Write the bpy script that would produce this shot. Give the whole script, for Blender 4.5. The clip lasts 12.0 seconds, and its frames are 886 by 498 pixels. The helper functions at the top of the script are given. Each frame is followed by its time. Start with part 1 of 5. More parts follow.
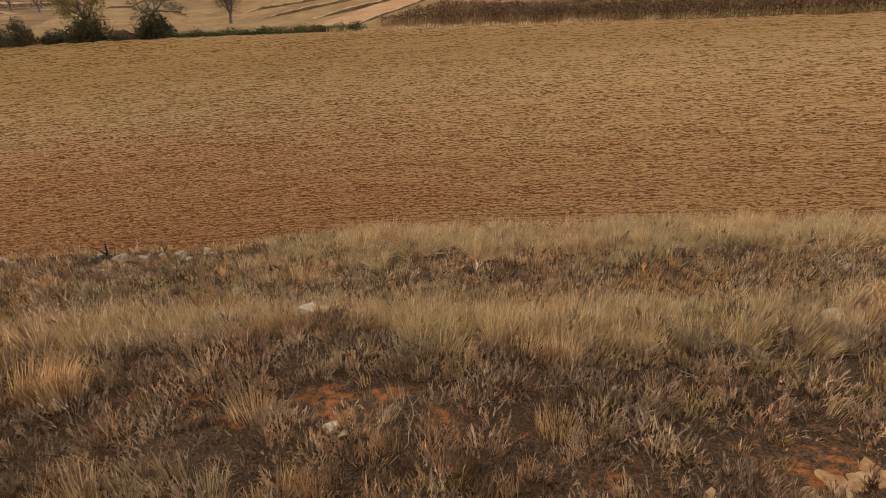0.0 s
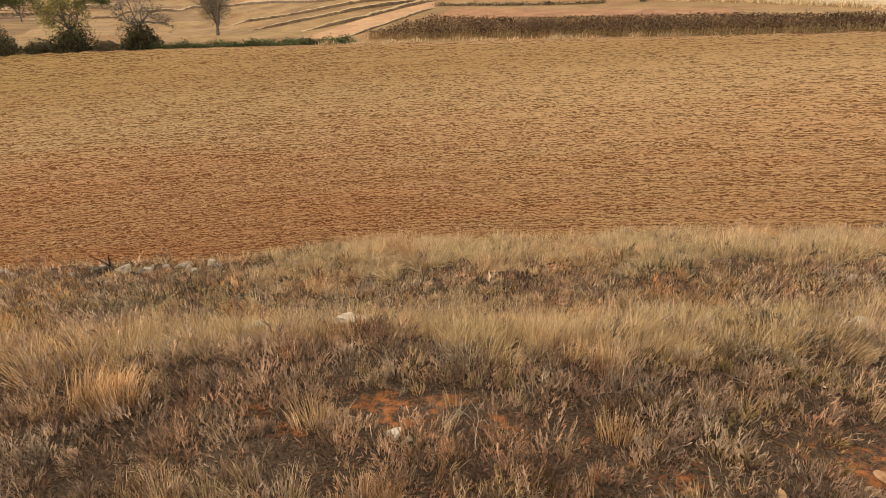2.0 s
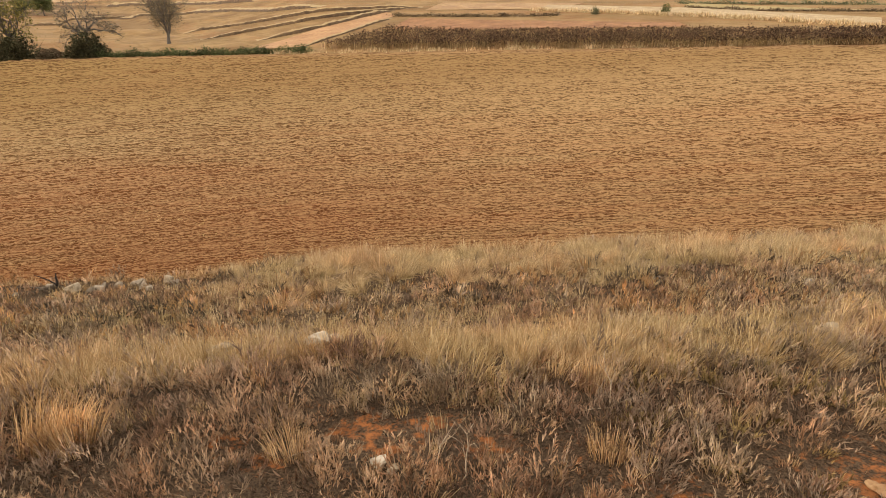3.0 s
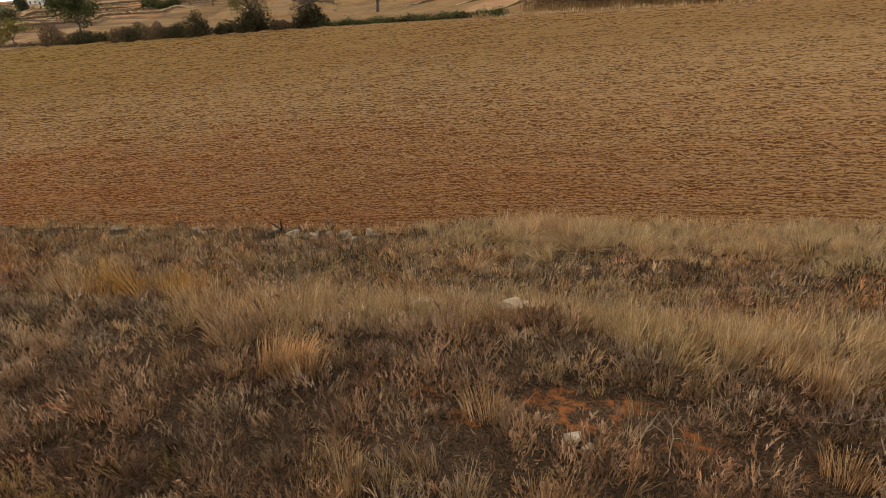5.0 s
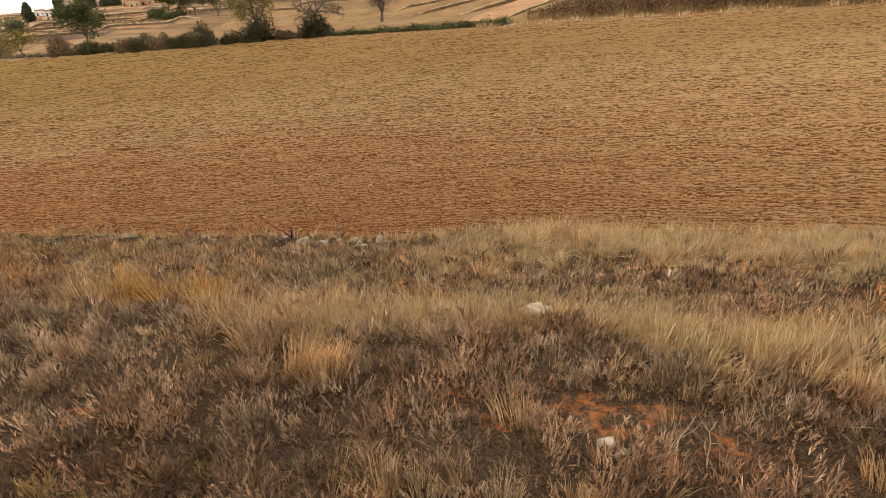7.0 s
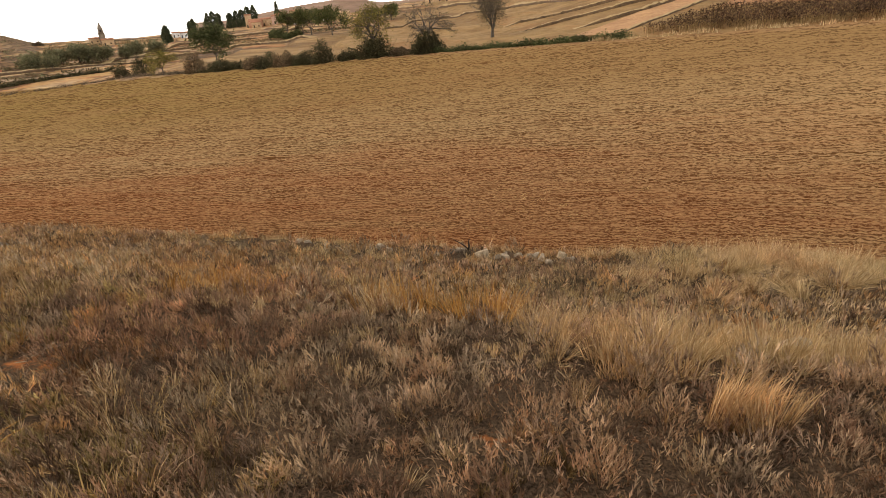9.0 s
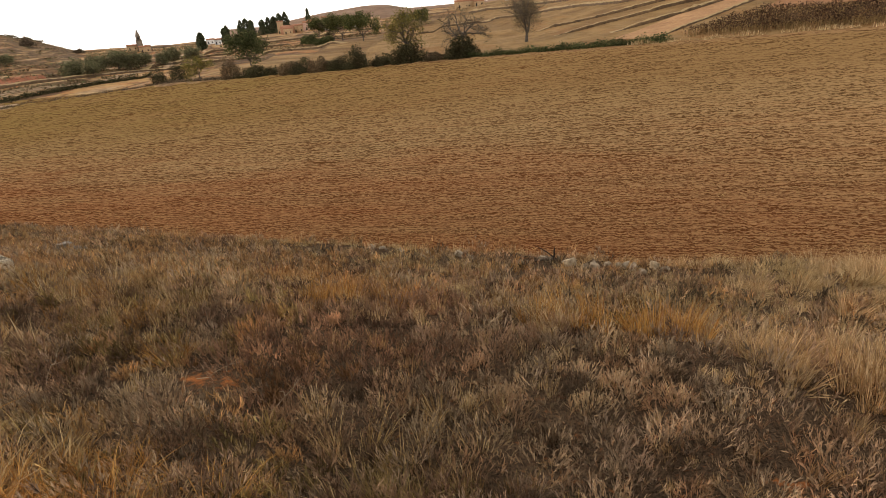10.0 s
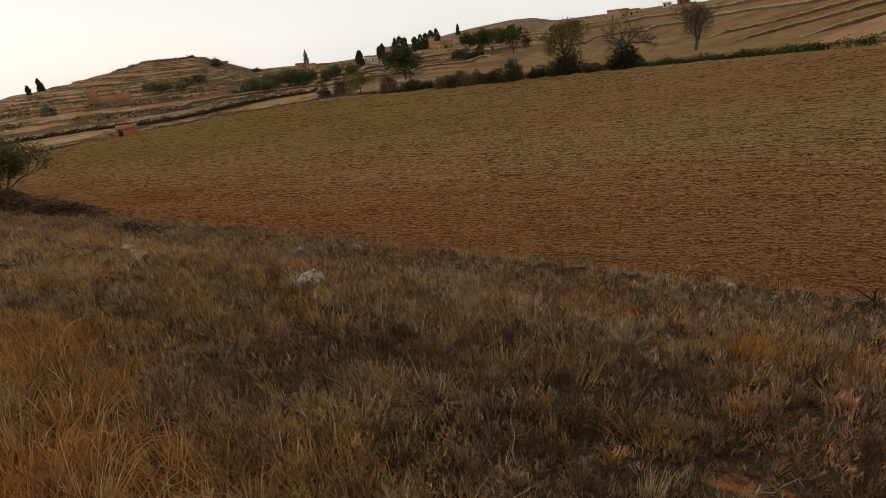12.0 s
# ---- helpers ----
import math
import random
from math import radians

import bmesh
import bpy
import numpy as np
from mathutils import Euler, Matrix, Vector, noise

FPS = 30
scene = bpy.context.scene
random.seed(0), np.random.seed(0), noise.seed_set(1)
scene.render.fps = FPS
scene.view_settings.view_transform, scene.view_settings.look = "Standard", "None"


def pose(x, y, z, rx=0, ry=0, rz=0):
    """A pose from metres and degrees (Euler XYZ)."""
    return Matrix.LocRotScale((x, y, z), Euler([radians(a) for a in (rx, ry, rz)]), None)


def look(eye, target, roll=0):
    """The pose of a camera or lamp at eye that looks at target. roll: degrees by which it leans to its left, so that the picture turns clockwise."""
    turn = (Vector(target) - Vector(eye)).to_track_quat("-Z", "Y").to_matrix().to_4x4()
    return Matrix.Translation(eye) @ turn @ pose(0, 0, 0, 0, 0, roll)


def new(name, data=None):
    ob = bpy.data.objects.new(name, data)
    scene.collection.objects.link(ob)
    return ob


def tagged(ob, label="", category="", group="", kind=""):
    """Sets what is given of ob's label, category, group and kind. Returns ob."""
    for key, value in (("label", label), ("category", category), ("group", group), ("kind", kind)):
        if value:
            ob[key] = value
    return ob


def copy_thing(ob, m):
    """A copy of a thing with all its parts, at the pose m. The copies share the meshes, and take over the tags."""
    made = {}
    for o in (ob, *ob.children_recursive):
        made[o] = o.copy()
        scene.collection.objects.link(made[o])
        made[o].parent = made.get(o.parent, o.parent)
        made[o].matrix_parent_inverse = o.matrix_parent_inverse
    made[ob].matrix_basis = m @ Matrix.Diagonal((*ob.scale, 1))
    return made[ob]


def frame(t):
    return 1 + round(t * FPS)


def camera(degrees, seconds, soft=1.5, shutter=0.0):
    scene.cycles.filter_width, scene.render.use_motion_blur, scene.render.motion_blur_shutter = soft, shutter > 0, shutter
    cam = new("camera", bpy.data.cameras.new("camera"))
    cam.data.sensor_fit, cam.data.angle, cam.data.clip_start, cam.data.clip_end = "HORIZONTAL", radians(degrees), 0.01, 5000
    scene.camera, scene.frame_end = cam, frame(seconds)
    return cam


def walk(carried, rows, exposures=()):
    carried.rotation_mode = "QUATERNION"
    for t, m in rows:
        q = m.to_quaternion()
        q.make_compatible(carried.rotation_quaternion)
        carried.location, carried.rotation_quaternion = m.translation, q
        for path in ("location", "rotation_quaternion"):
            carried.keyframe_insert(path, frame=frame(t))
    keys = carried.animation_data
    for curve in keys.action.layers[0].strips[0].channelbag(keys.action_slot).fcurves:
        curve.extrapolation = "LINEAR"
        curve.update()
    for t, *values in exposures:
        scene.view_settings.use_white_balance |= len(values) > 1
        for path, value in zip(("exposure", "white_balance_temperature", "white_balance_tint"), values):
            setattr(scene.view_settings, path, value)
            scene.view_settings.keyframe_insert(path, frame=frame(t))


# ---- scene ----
cam = camera(75.3, 12.0, soft=0.76)
PATH = [
    (0, (0.018, -0.001, 1.597), (0.037, 1.811, 0.752), -0.5),
    (0.5, (0.006, 0.005, 1.601), (-0.023, 1.82, 0.762), -1.1),
    (1, (-0.067, -0.007, 1.609), (-0.082, 1.813, 0.78), -0.9),
    (1.5, (-0.26, -0.043, 1.59), (-0.241, 1.781, 0.77), -0.3),
    (2, (-0.487, -0.077, 1.611), (-0.414, 1.752, 0.806), 0.3),
    (2.5, (-0.602, 0.0, 1.584), (-0.439, 1.833, 0.801), 0.8),
    (3, (-0.629, 0.09, 1.59), (-0.417, 1.922, 0.816), 1.0),
    (3.5, (-0.669, 0.133, 1.589), (-0.727, 1.977, 0.815), -1.8),
    (3.7, (-0.706, 0.14, 1.6), (-0.95, 1.97, 0.83), -3.4),
    (5.3, (-0.813, 0.174, 1.571), (-1.216, 1.923, 0.688), -2.7),
    (5.5, (-0.809, 0.158, 1.59), (-1.202, 1.912, 0.714), -2.7),
    (6, (-0.843, 0.156, 1.58), (-1.245, 1.914, 0.716), -2.9),
    (6.5, (-0.87, 0.125, 1.582), (-1.248, 1.893, 0.727), -2.6),
    (6.7, (-0.883, 0.142, 1.571), (-1.272, 1.909, 0.719), -2.7),
    (8.3, (-2.299, 0.079, 1.454), (-2.848, 1.822, 0.639), -3.4),
    (8.5, (-2.583, 0.05, 1.457), (-3.159, 1.786, 0.649), -3.5),
    (9, (-3.242, 0.005, 1.449), (-3.96, 1.7, 0.666), -4.3),
    (9.5, (-3.965, -0.153, 1.491), (-4.745, 1.519, 0.721), -4.8),
    (10, (-4.684, -0.227, 1.489), (-5.484, 1.44, 0.727), -4.8),
    (10.5, (-5.415, -0.245, 1.488), (-6.416, 1.328, 0.764), -5.7),
    (11, (-6.217, -0.292, 1.47), (-7.418, 1.155, 0.789), -7.0),
    (11.5, (-7.026, -0.419, 1.493), (-8.262, 1.002, 0.82), -7.0),
    (12, (-7.827, -0.504, 1.489), (-9.025, 0.946, 0.809), -6.7),
]
EXPOSURES = [(0.0, -0.33), (0.5, -0.07), (1.0, 0.2), (2.5, 0.22), (3.5, 0.17), (5.3, -0.65), (5.5, -0.53), (6.0, -0.08), (6.7, 0.05), (8.5, -0.03), (9.5, -0.33), (10.5, -0.5), (11.0, -0.5), (11.5, -1.0), (12.0, -1.45)]
walk(cam, [(t, look(eye, target, roll)) for t, eye, target, roll in PATH], EXPOSURES)

# ---- daylight: a bright overcast afternoon ----
SUN_ELEVATION, SUN_AZIMUTH = radians(36), radians(-85)
world = bpy.data.worlds.new("overcast_sky")
scene.world = world
world.use_nodes = True
wn = world.node_tree.nodes
sky = wn.new("ShaderNodeTexSky")
sky.sky_type, sky.sun_disc = "NISHITA", False
sky.sun_elevation, sky.sun_rotation = SUN_ELEVATION, SUN_AZIMUTH
sky.air_density, sky.dust_density, sky.altitude = 1.0, 5.0, 900
veil = wn.new("ShaderNodeMixRGB")
veil.inputs[0].default_value = 0.8
veil.inputs[2].default_value = (10.0, 9.7, 9.3, 1)
cloud = wn.new("ShaderNodeTexNoise")
cloud.inputs["Scale"].default_value, cloud.inputs["Detail"].default_value = 2.2, 6.0
world.node_tree.links.new(wn.new("ShaderNodeTexCoord").outputs["Generated"], cloud.inputs["Vector"])
thick = wn.new("ShaderNodeMapRange")
world.node_tree.links.new(cloud.outputs["Fac"], thick.inputs[0])
for k, value in enumerate((0.35, 0.65, 0.68, 0.9)):
    thick.inputs[k + 1].default_value = value
world.node_tree.links.new(thick.outputs[0], veil.inputs[0])
world.node_tree.links.new(sky.outputs[0], veil.inputs[1])
up = wn.new("ShaderNodeSeparateXYZ")
world.node_tree.links.new(wn.new("ShaderNodeTexCoord").outputs["Generated"], up.inputs[0])
haze = wn.new("ShaderNodeMapRange")
world.node_tree.links.new(up.outputs[2], haze.inputs[0])
for k, value in enumerate((0.0, 0.8, 1.75, 0.72)):
    haze.inputs[k + 1].default_value = value
bright = wn.new("ShaderNodeMixRGB")
bright.blend_type, bright.inputs[0].default_value = "MULTIPLY", 1.0
world.node_tree.links.new(veil.outputs[0], bright.inputs[1])
world.node_tree.links.new(haze.outputs[0], bright.inputs[2])
world.node_tree.links.new(bright.outputs[0], wn["Background"].inputs[0])
wn["Background"].inputs[1].default_value = 0.16
sun = new("sun", bpy.data.lights.new("sun", "SUN"))
sun.data.energy, sun.data.angle, sun.data.color = 1.4, radians(12), (1.0, 0.78, 0.54)
sun.matrix_world = look((60 * math.sin(SUN_AZIMUTH), 60 * math.cos(SUN_AZIMUTH), 60 * math.tan(SUN_ELEVATION)), (0, 0, 0))
tagged(sun, kind="structure")


# ---- materials ----
def mat(name, roughness=0.85, gloss=0.2):
    m = bpy.data.materials.new(name)
    m.use_nodes = True
    m.node_tree.nodes["Principled BSDF"].inputs["Roughness"].default_value = roughness
    m.node_tree.nodes["Principled BSDF"].inputs["Specular IOR Level"].default_value = gloss
    return m


class Nodes:
    """Short-hand for wiring one node material."""

    def __init__(self, m):
        self.t, self.n = m.node_tree, m.node_tree.nodes
        self.shader = self.n["Principled BSDF"]
        self.place = self.n.new("ShaderNodeNewGeometry").outputs["Position"]

    def link(self, a, b):
        self.t.links.new(a, b)

    def scaled(self, x, y, z, turn=0.0):
        n = self.n.new("ShaderNodeMapping")
        n.inputs["Scale"].default_value, n.inputs["Rotation"].default_value = (x, y, z), (0, 0, turn)
        self.link(self.place, n.inputs[0])
        return n.outputs[0]

    def noise(self, scale, detail=4.0, rough=0.6, at=None, warp=0.0):
        n = self.n.new("ShaderNodeTexNoise")
        n.inputs["Scale"].default_value, n.inputs["Detail"].default_value = scale, detail
        n.inputs["Roughness"].default_value, n.inputs["Distortion"].default_value = rough, warp
        self.link(at or self.place, n.inputs["Vector"])
        return n.outputs["Fac"]

    def ramp(self, fac, *stops):
        n = self.n.new("ShaderNodeValToRGB")
        e = n.color_ramp.elements
        while len(e) < len(stops):
            e.new(0.5)
        for k, (p, c) in enumerate(stops):
            e[k].position = p
            e[k].color = (*c, 1) if len(c) == 3 else c
        self.link(fac, n.inputs[0])
        return n.outputs[0]

    def mix(self, fac, a, b, how="MIX"):
        n = self.n.new("ShaderNodeMixRGB")
        n.blend_type = how
        for v, s in zip((fac, a, b), n.inputs):
            if isinstance(v, (int, float)):
                s.default_value = v
            elif isinstance(v, tuple):
                s.default_value = (*v, 1)
            else:
                self.link(v, s)
        return n.outputs[0]

    def math(self, how, a, b=0.0):
        n = self.n.new("ShaderNodeMath")
        n.operation = how
        for v, s in zip((a, b), n.inputs):
            if isinstance(v, (int, float)):
                s.default_value = v
            else:
                self.link(v, s)
        return n.outputs[0]

    def span(self, value, a, b, c=0.0, d=1.0):
        n = self.n.new("ShaderNodeMapRange")
        n.interpolation_type = "SMOOTHSTEP"
        self.link(value, n.inputs[0])
        for k, v in enumerate((a, b, c, d)):
            n.inputs[k + 1].default_value = v
        return n.outputs[0]

    def axis(self, k):
        n = self.n.new("ShaderNodeSeparateXYZ")
        self.link(self.place, n.inputs[0])
        return n.outputs[k]

    def island(self):
        return self.n.new("ShaderNodeNewGeometry").outputs["Random Per Island"]

    def own(self):
        return self.n.new("ShaderNodeObjectInfo").outputs["Random"]

    def colour(self, c):
        self.link(c, self.shader.inputs["Base Color"])

    def bump(self, height, strength, distance):
        n = self.n.new("ShaderNodeBump")
        n.inputs["Strength"].default_value, n.inputs["Distance"].default_value = strength, distance
        self.link(height, n.inputs["Height"])
        self.link(n.outputs[0], self.shader.inputs["Normal"])


def blade_mat(name, dark, mid, light, patch=1.2, roughness=0.8, clear=0.3, drift=0.6, plant=0.0):
    """Dry stems and leaves: every blade its own shade, every plant its own hue, and drifts of colour over the ground."""
    m = mat(name, roughness, 0.06)
    k = Nodes(m)
    own = k.ramp(k.island(), (0.0, dark), (0.5, mid), (1.0, light))
    shift = k.ramp(k.noise(patch, 3), (0.35, (drift, 0.96 * drift, 0.92 * drift)), (0.65, (1.82 - drift, 1.8 - drift, 1.75 - drift)))
    c = k.mix(1.0, own, shift, "MULTIPLY")
    broad = k.ramp(k.noise(0.5, 3), (0.36, (1.07, 0.96, 0.9)), (0.5, (1, 1, 1)), (0.64, (0.98, 1.0, 0.93)))
    c = k.mix(1.0, c, broad, "MULTIPLY")
    if plant:
        one = k.n.new("ShaderNodeTexVoronoi")
        one.voronoi_dimensions = "2D"
        one.inputs["Scale"].default_value = 1 / plant
        k.link(k.place, one.inputs["Vector"])
        lot = k.n.new("ShaderNodeSeparateColor")
        k.link(one.outputs["Color"], lot.inputs[0])
        hue = k.ramp(lot.outputs[0], (0.0, (0.6, 0.55, 0.51)), (0.3, (0.93, 0.87, 0.84)), (0.55, (1.0, 0.96, 0.88)), (0.8, (1.28, 1.18, 1.02)), (1.0, (1.6, 1.52, 1.38)))
        c = k.mix(1.0, c, hue, "MULTIPLY")
    k.colour(c)
    thin = k.n.new("ShaderNodeBsdfTranslucent")
    both = k.n.new("ShaderNodeMixShader")
    both.inputs[0].default_value = clear
    k.link(c, thin.inputs[0])
    k.link(k.shader.outputs[0], both.inputs[1])
    k.link(thin.outputs[0], both.inputs[2])
    k.link(both.outputs[0], k.n["Material Output"].inputs[0])
    return m


def plain_mat(name, a, b, scale=3.0, roughness=0.85, bump=0.0, fine=40.0):
    """A surface of two shades, mottled at two scales, with a fine relief."""
    m = mat(name, roughness)
    k = Nodes(m)
    c = k.ramp(k.noise(scale, 6), (0.32, a), (0.68, b))
    grain = k.ramp(k.noise(fine, 3), (0.3, (0.8, 0.8, 0.8)), (0.7, (1.15, 1.15, 1.15)))
    k.colour(k.mix(1.0, c, grain, "MULTIPLY"))
    if bump:
        k.bump(k.noise(fine, 5), 0.8, bump)
    return m


def slope_soil():
    m = mat("red_slope_soil", 0.95, 0.0)
    k = Nodes(m)
    red = k.ramp(k.noise(7.0, 6), (0.3, (0.17, 0.06, 0.022)), (0.7, (0.40, 0.155, 0.055)))
    litter = k.ramp(k.noise(55.0, 6, 0.75), (0.38, (0.028, 0.018, 0.011)), (0.62, (0.15, 0.1, 0.062)))
    patches = k.n.new("ShaderNodeAttribute")
    patches.attribute_name = "bare"
    worn = k.math("ADD", k.math("MULTIPLY", patches.outputs["Fac"], 0.17), k.noise(14.0, 6, 0.75))
    k.colour(k.mix(k.span(worn, 0.57, 0.75), litter, red))
    k.bump(k.noise(30.0, 6), 1.0, 0.03)
    return m


def field_colours(k):
    """The drifts of colour over the stubble field: bare red earth near the bank, straw and thin green further off."""
    x, y = k.axis(0), k.axis(1)
    wide = k.noise(1.0, 4, 0.55, k.scaled(0.03, 0.14, 1.0, 0.03), 0.4)
    lines = k.noise(1.0, 3, 0.55, k.scaled(0.03, 0.85, 1.0, 0.03), 0.3)
    away = k.span(k.math("SUBTRACT", y, k.math("MULTIPLY", x, 0.05)), 12, 44, -0.3, 0.42)
    share = k.math("ADD", k.math("ADD", away, 0.3), k.math("MULTIPLY", k.math("SUBTRACT", wide, 0.5), 1.1))
    share = k.math("ADD", share, k.math("MULTIPLY", k.math("SUBTRACT", lines, 0.5), 0.9))
    share = k.math("ADD", share, k.span(x, -14, 10, 0.0, 0.12))
    green = k.math("MULTIPLY", k.span(x, -5, -90), k.ramp(k.noise(0.05, 4), (0.3, (0.3, 0.3, 0.3)), (0.6, (1, 1, 1))))
    green = k.math("MULTIPLY", k.math("MULTIPLY", green, k.span(y, 22, 50)), 0.6)
    # a worn corner of bare red earth by the brushwood
    corner = k.span(k.math("ADD", k.math("ABSOLUTE", k.math("DIVIDE", k.math("ADD", x, 56.0), 9.0)), k.math("ADD", k.math("ABSOLUTE", k.math("DIVIDE", k.math("SUBTRACT", y, 20.5), 3.2)), k.math("MULTIPLY", k.noise(0.25, 4), 1.2))), 1.9, 1.2)
    head = k.span(k.math("ADD", y, k.math("MULTIPLY", x, 0.42)), 80.0, 83.5)
    return share, green, corner, head


def field_soil():
    m = mat("stubble_field_soil", 0.95, 0.0)
    k = Nodes(m)
    share, green, corner, head = field_colours(k)
    soil = k.ramp(k.noise(2.5, 5, 0.7), (0.3, (0.14, 0.052, 0.02)), (0.7, (0.24, 0.097, 0.038)))
    straw = k.ramp(k.noise(6.0, 5, 0.7), (0.35, (0.14, 0.075, 0.032)), (0.65, (0.23, 0.134, 0.06)))
    c = k.mix(k.span(share, -0.3, 0.9), soil, straw)
    c = k.mix(green, c, (0.17, 0.12, 0.042))
    c = k.mix(k.math("MULTIPLY", corner, 0.75), c, (0.2, 0.075, 0.03))
    c = k.mix(k.math("MULTIPLY", head, 0.75), c, (0.25, 0.135, 0.066))
    k.colour(c)
    k.bump(k.noise(9.0, 5), 0.8, 0.06)
    return m


def clod_mat():
    """Ridges of clods and straw over red earth, with the furrows' shade put into its colour, in the field's drifts of
    colour.
    """
    m = mat("clods_and_straw", 0.95, 0.0)
    k = Nodes(m)
    share, green, corner, head = field_colours(k)
    ridge = k.n.new("ShaderNodeAttribute")
    ridge.attribute_name = "ridge"
    along = k.n.new("ShaderNodeAttribute")
    along.attribute_name = "rowwise"
    stretch = k.n.new("ShaderNodeMapping")
    stretch.inputs["Scale"].default_value = (1 / 8.0, 1 / 2.2, 1.0)
    k.link(along.outputs["Vector"], stretch.inputs[0])
    wisps = k.noise(1.0, 3, 0.6, stretch.outputs[0], 0.7)
    own = k.noise(1.1, 4, 0.75, stretch.outputs[0], 0.5)
    reach = k.n.new("ShaderNodeMapping")
    reach.inputs["Scale"].default_value = (1 / 150, 1 / 4.0, 1.0)
    k.link(along.outputs["Vector"], reach.inputs[0])
    furrows = k.math("SUBTRACT", k.noise(1.0, 3, 0.6, reach.outputs[0], 0.3), 0.5)
    # drilled rows, crooked and broken, a light ridge of straw and a dark furrow in turn
    wind = k.n.new("ShaderNodeMapping")
    wind.inputs["Scale"].default_value = (1 / 22.0, 1 / 12.0, 1.0)
    k.link(along.outputs["Vector"], wind.inputs[0])
    over = k.n.new("ShaderNodeSeparateXYZ")
    k.link(along.outputs["Vector"], over.inputs[0])
    turn = k.math("ADD", k.math("DIVIDE", over.outputs[1], 7.4), k.math("MULTIPLY", k.noise(1.0, 4, 0.62, wind.outputs[0], 0.4), 3.6))
    drill = k.math("COSINE", k.math("MULTIPLY", turn, 2 * math.pi))
    soil = k.ramp(own, (0.3, (0.25, 0.102, 0.04)), (0.7, (0.38, 0.195, 0.09)))
    straw = k.ramp(own, (0.3, (0.275, 0.168, 0.076)), (0.7, (0.42, 0.285, 0.143)))
    c = k.mix(k.span(k.math("ADD", share, k.math("MULTIPLY", k.math("SUBTRACT", own, 0.5), 1.0)), -0.4, 0.95), soil, straw)
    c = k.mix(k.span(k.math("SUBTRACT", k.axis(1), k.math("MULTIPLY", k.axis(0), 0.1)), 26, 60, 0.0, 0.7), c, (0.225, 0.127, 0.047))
    c = k.mix(k.math("MULTIPLY", k.span(k.axis(0), -12, 12, 0.0, 0.4), k.span(k.axis(1), 25, 60, 1.0, 0.1)), c, (0.42, 0.235, 0.1))
    c = k.mix(k.math("MULTIPLY", k.span(k.axis(1), 15, 24, 0.22, 0.0), k.span(k.axis(0), 2, -16, 0.3, 1.0)), c, (0.34, 0.145, 0.052))
    c = k.mix(green, c, (0.215, 0.146, 0.044))
    c = k.mix(k.math("MULTIPLY", corner, 0.7), c, (0.28, 0.105, 0.042))
    c = k.mix(k.math("MULTIPLY", head, 0.6), c, (0.31, 0.18, 0.09))
    # red soil of the furrows, darkened further for the shade between ridges
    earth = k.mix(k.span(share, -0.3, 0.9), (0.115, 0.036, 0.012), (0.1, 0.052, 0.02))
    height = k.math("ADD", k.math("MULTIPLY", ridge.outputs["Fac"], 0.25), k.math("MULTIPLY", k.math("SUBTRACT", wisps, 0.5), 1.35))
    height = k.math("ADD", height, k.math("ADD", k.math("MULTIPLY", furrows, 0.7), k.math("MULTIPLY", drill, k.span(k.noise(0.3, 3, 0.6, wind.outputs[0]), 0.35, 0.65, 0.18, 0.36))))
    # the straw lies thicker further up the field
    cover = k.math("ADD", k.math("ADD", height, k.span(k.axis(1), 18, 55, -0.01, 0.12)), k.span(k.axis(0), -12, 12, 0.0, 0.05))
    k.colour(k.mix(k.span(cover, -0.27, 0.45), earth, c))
    k.bump(height, 0.8, 0.1)
    return m


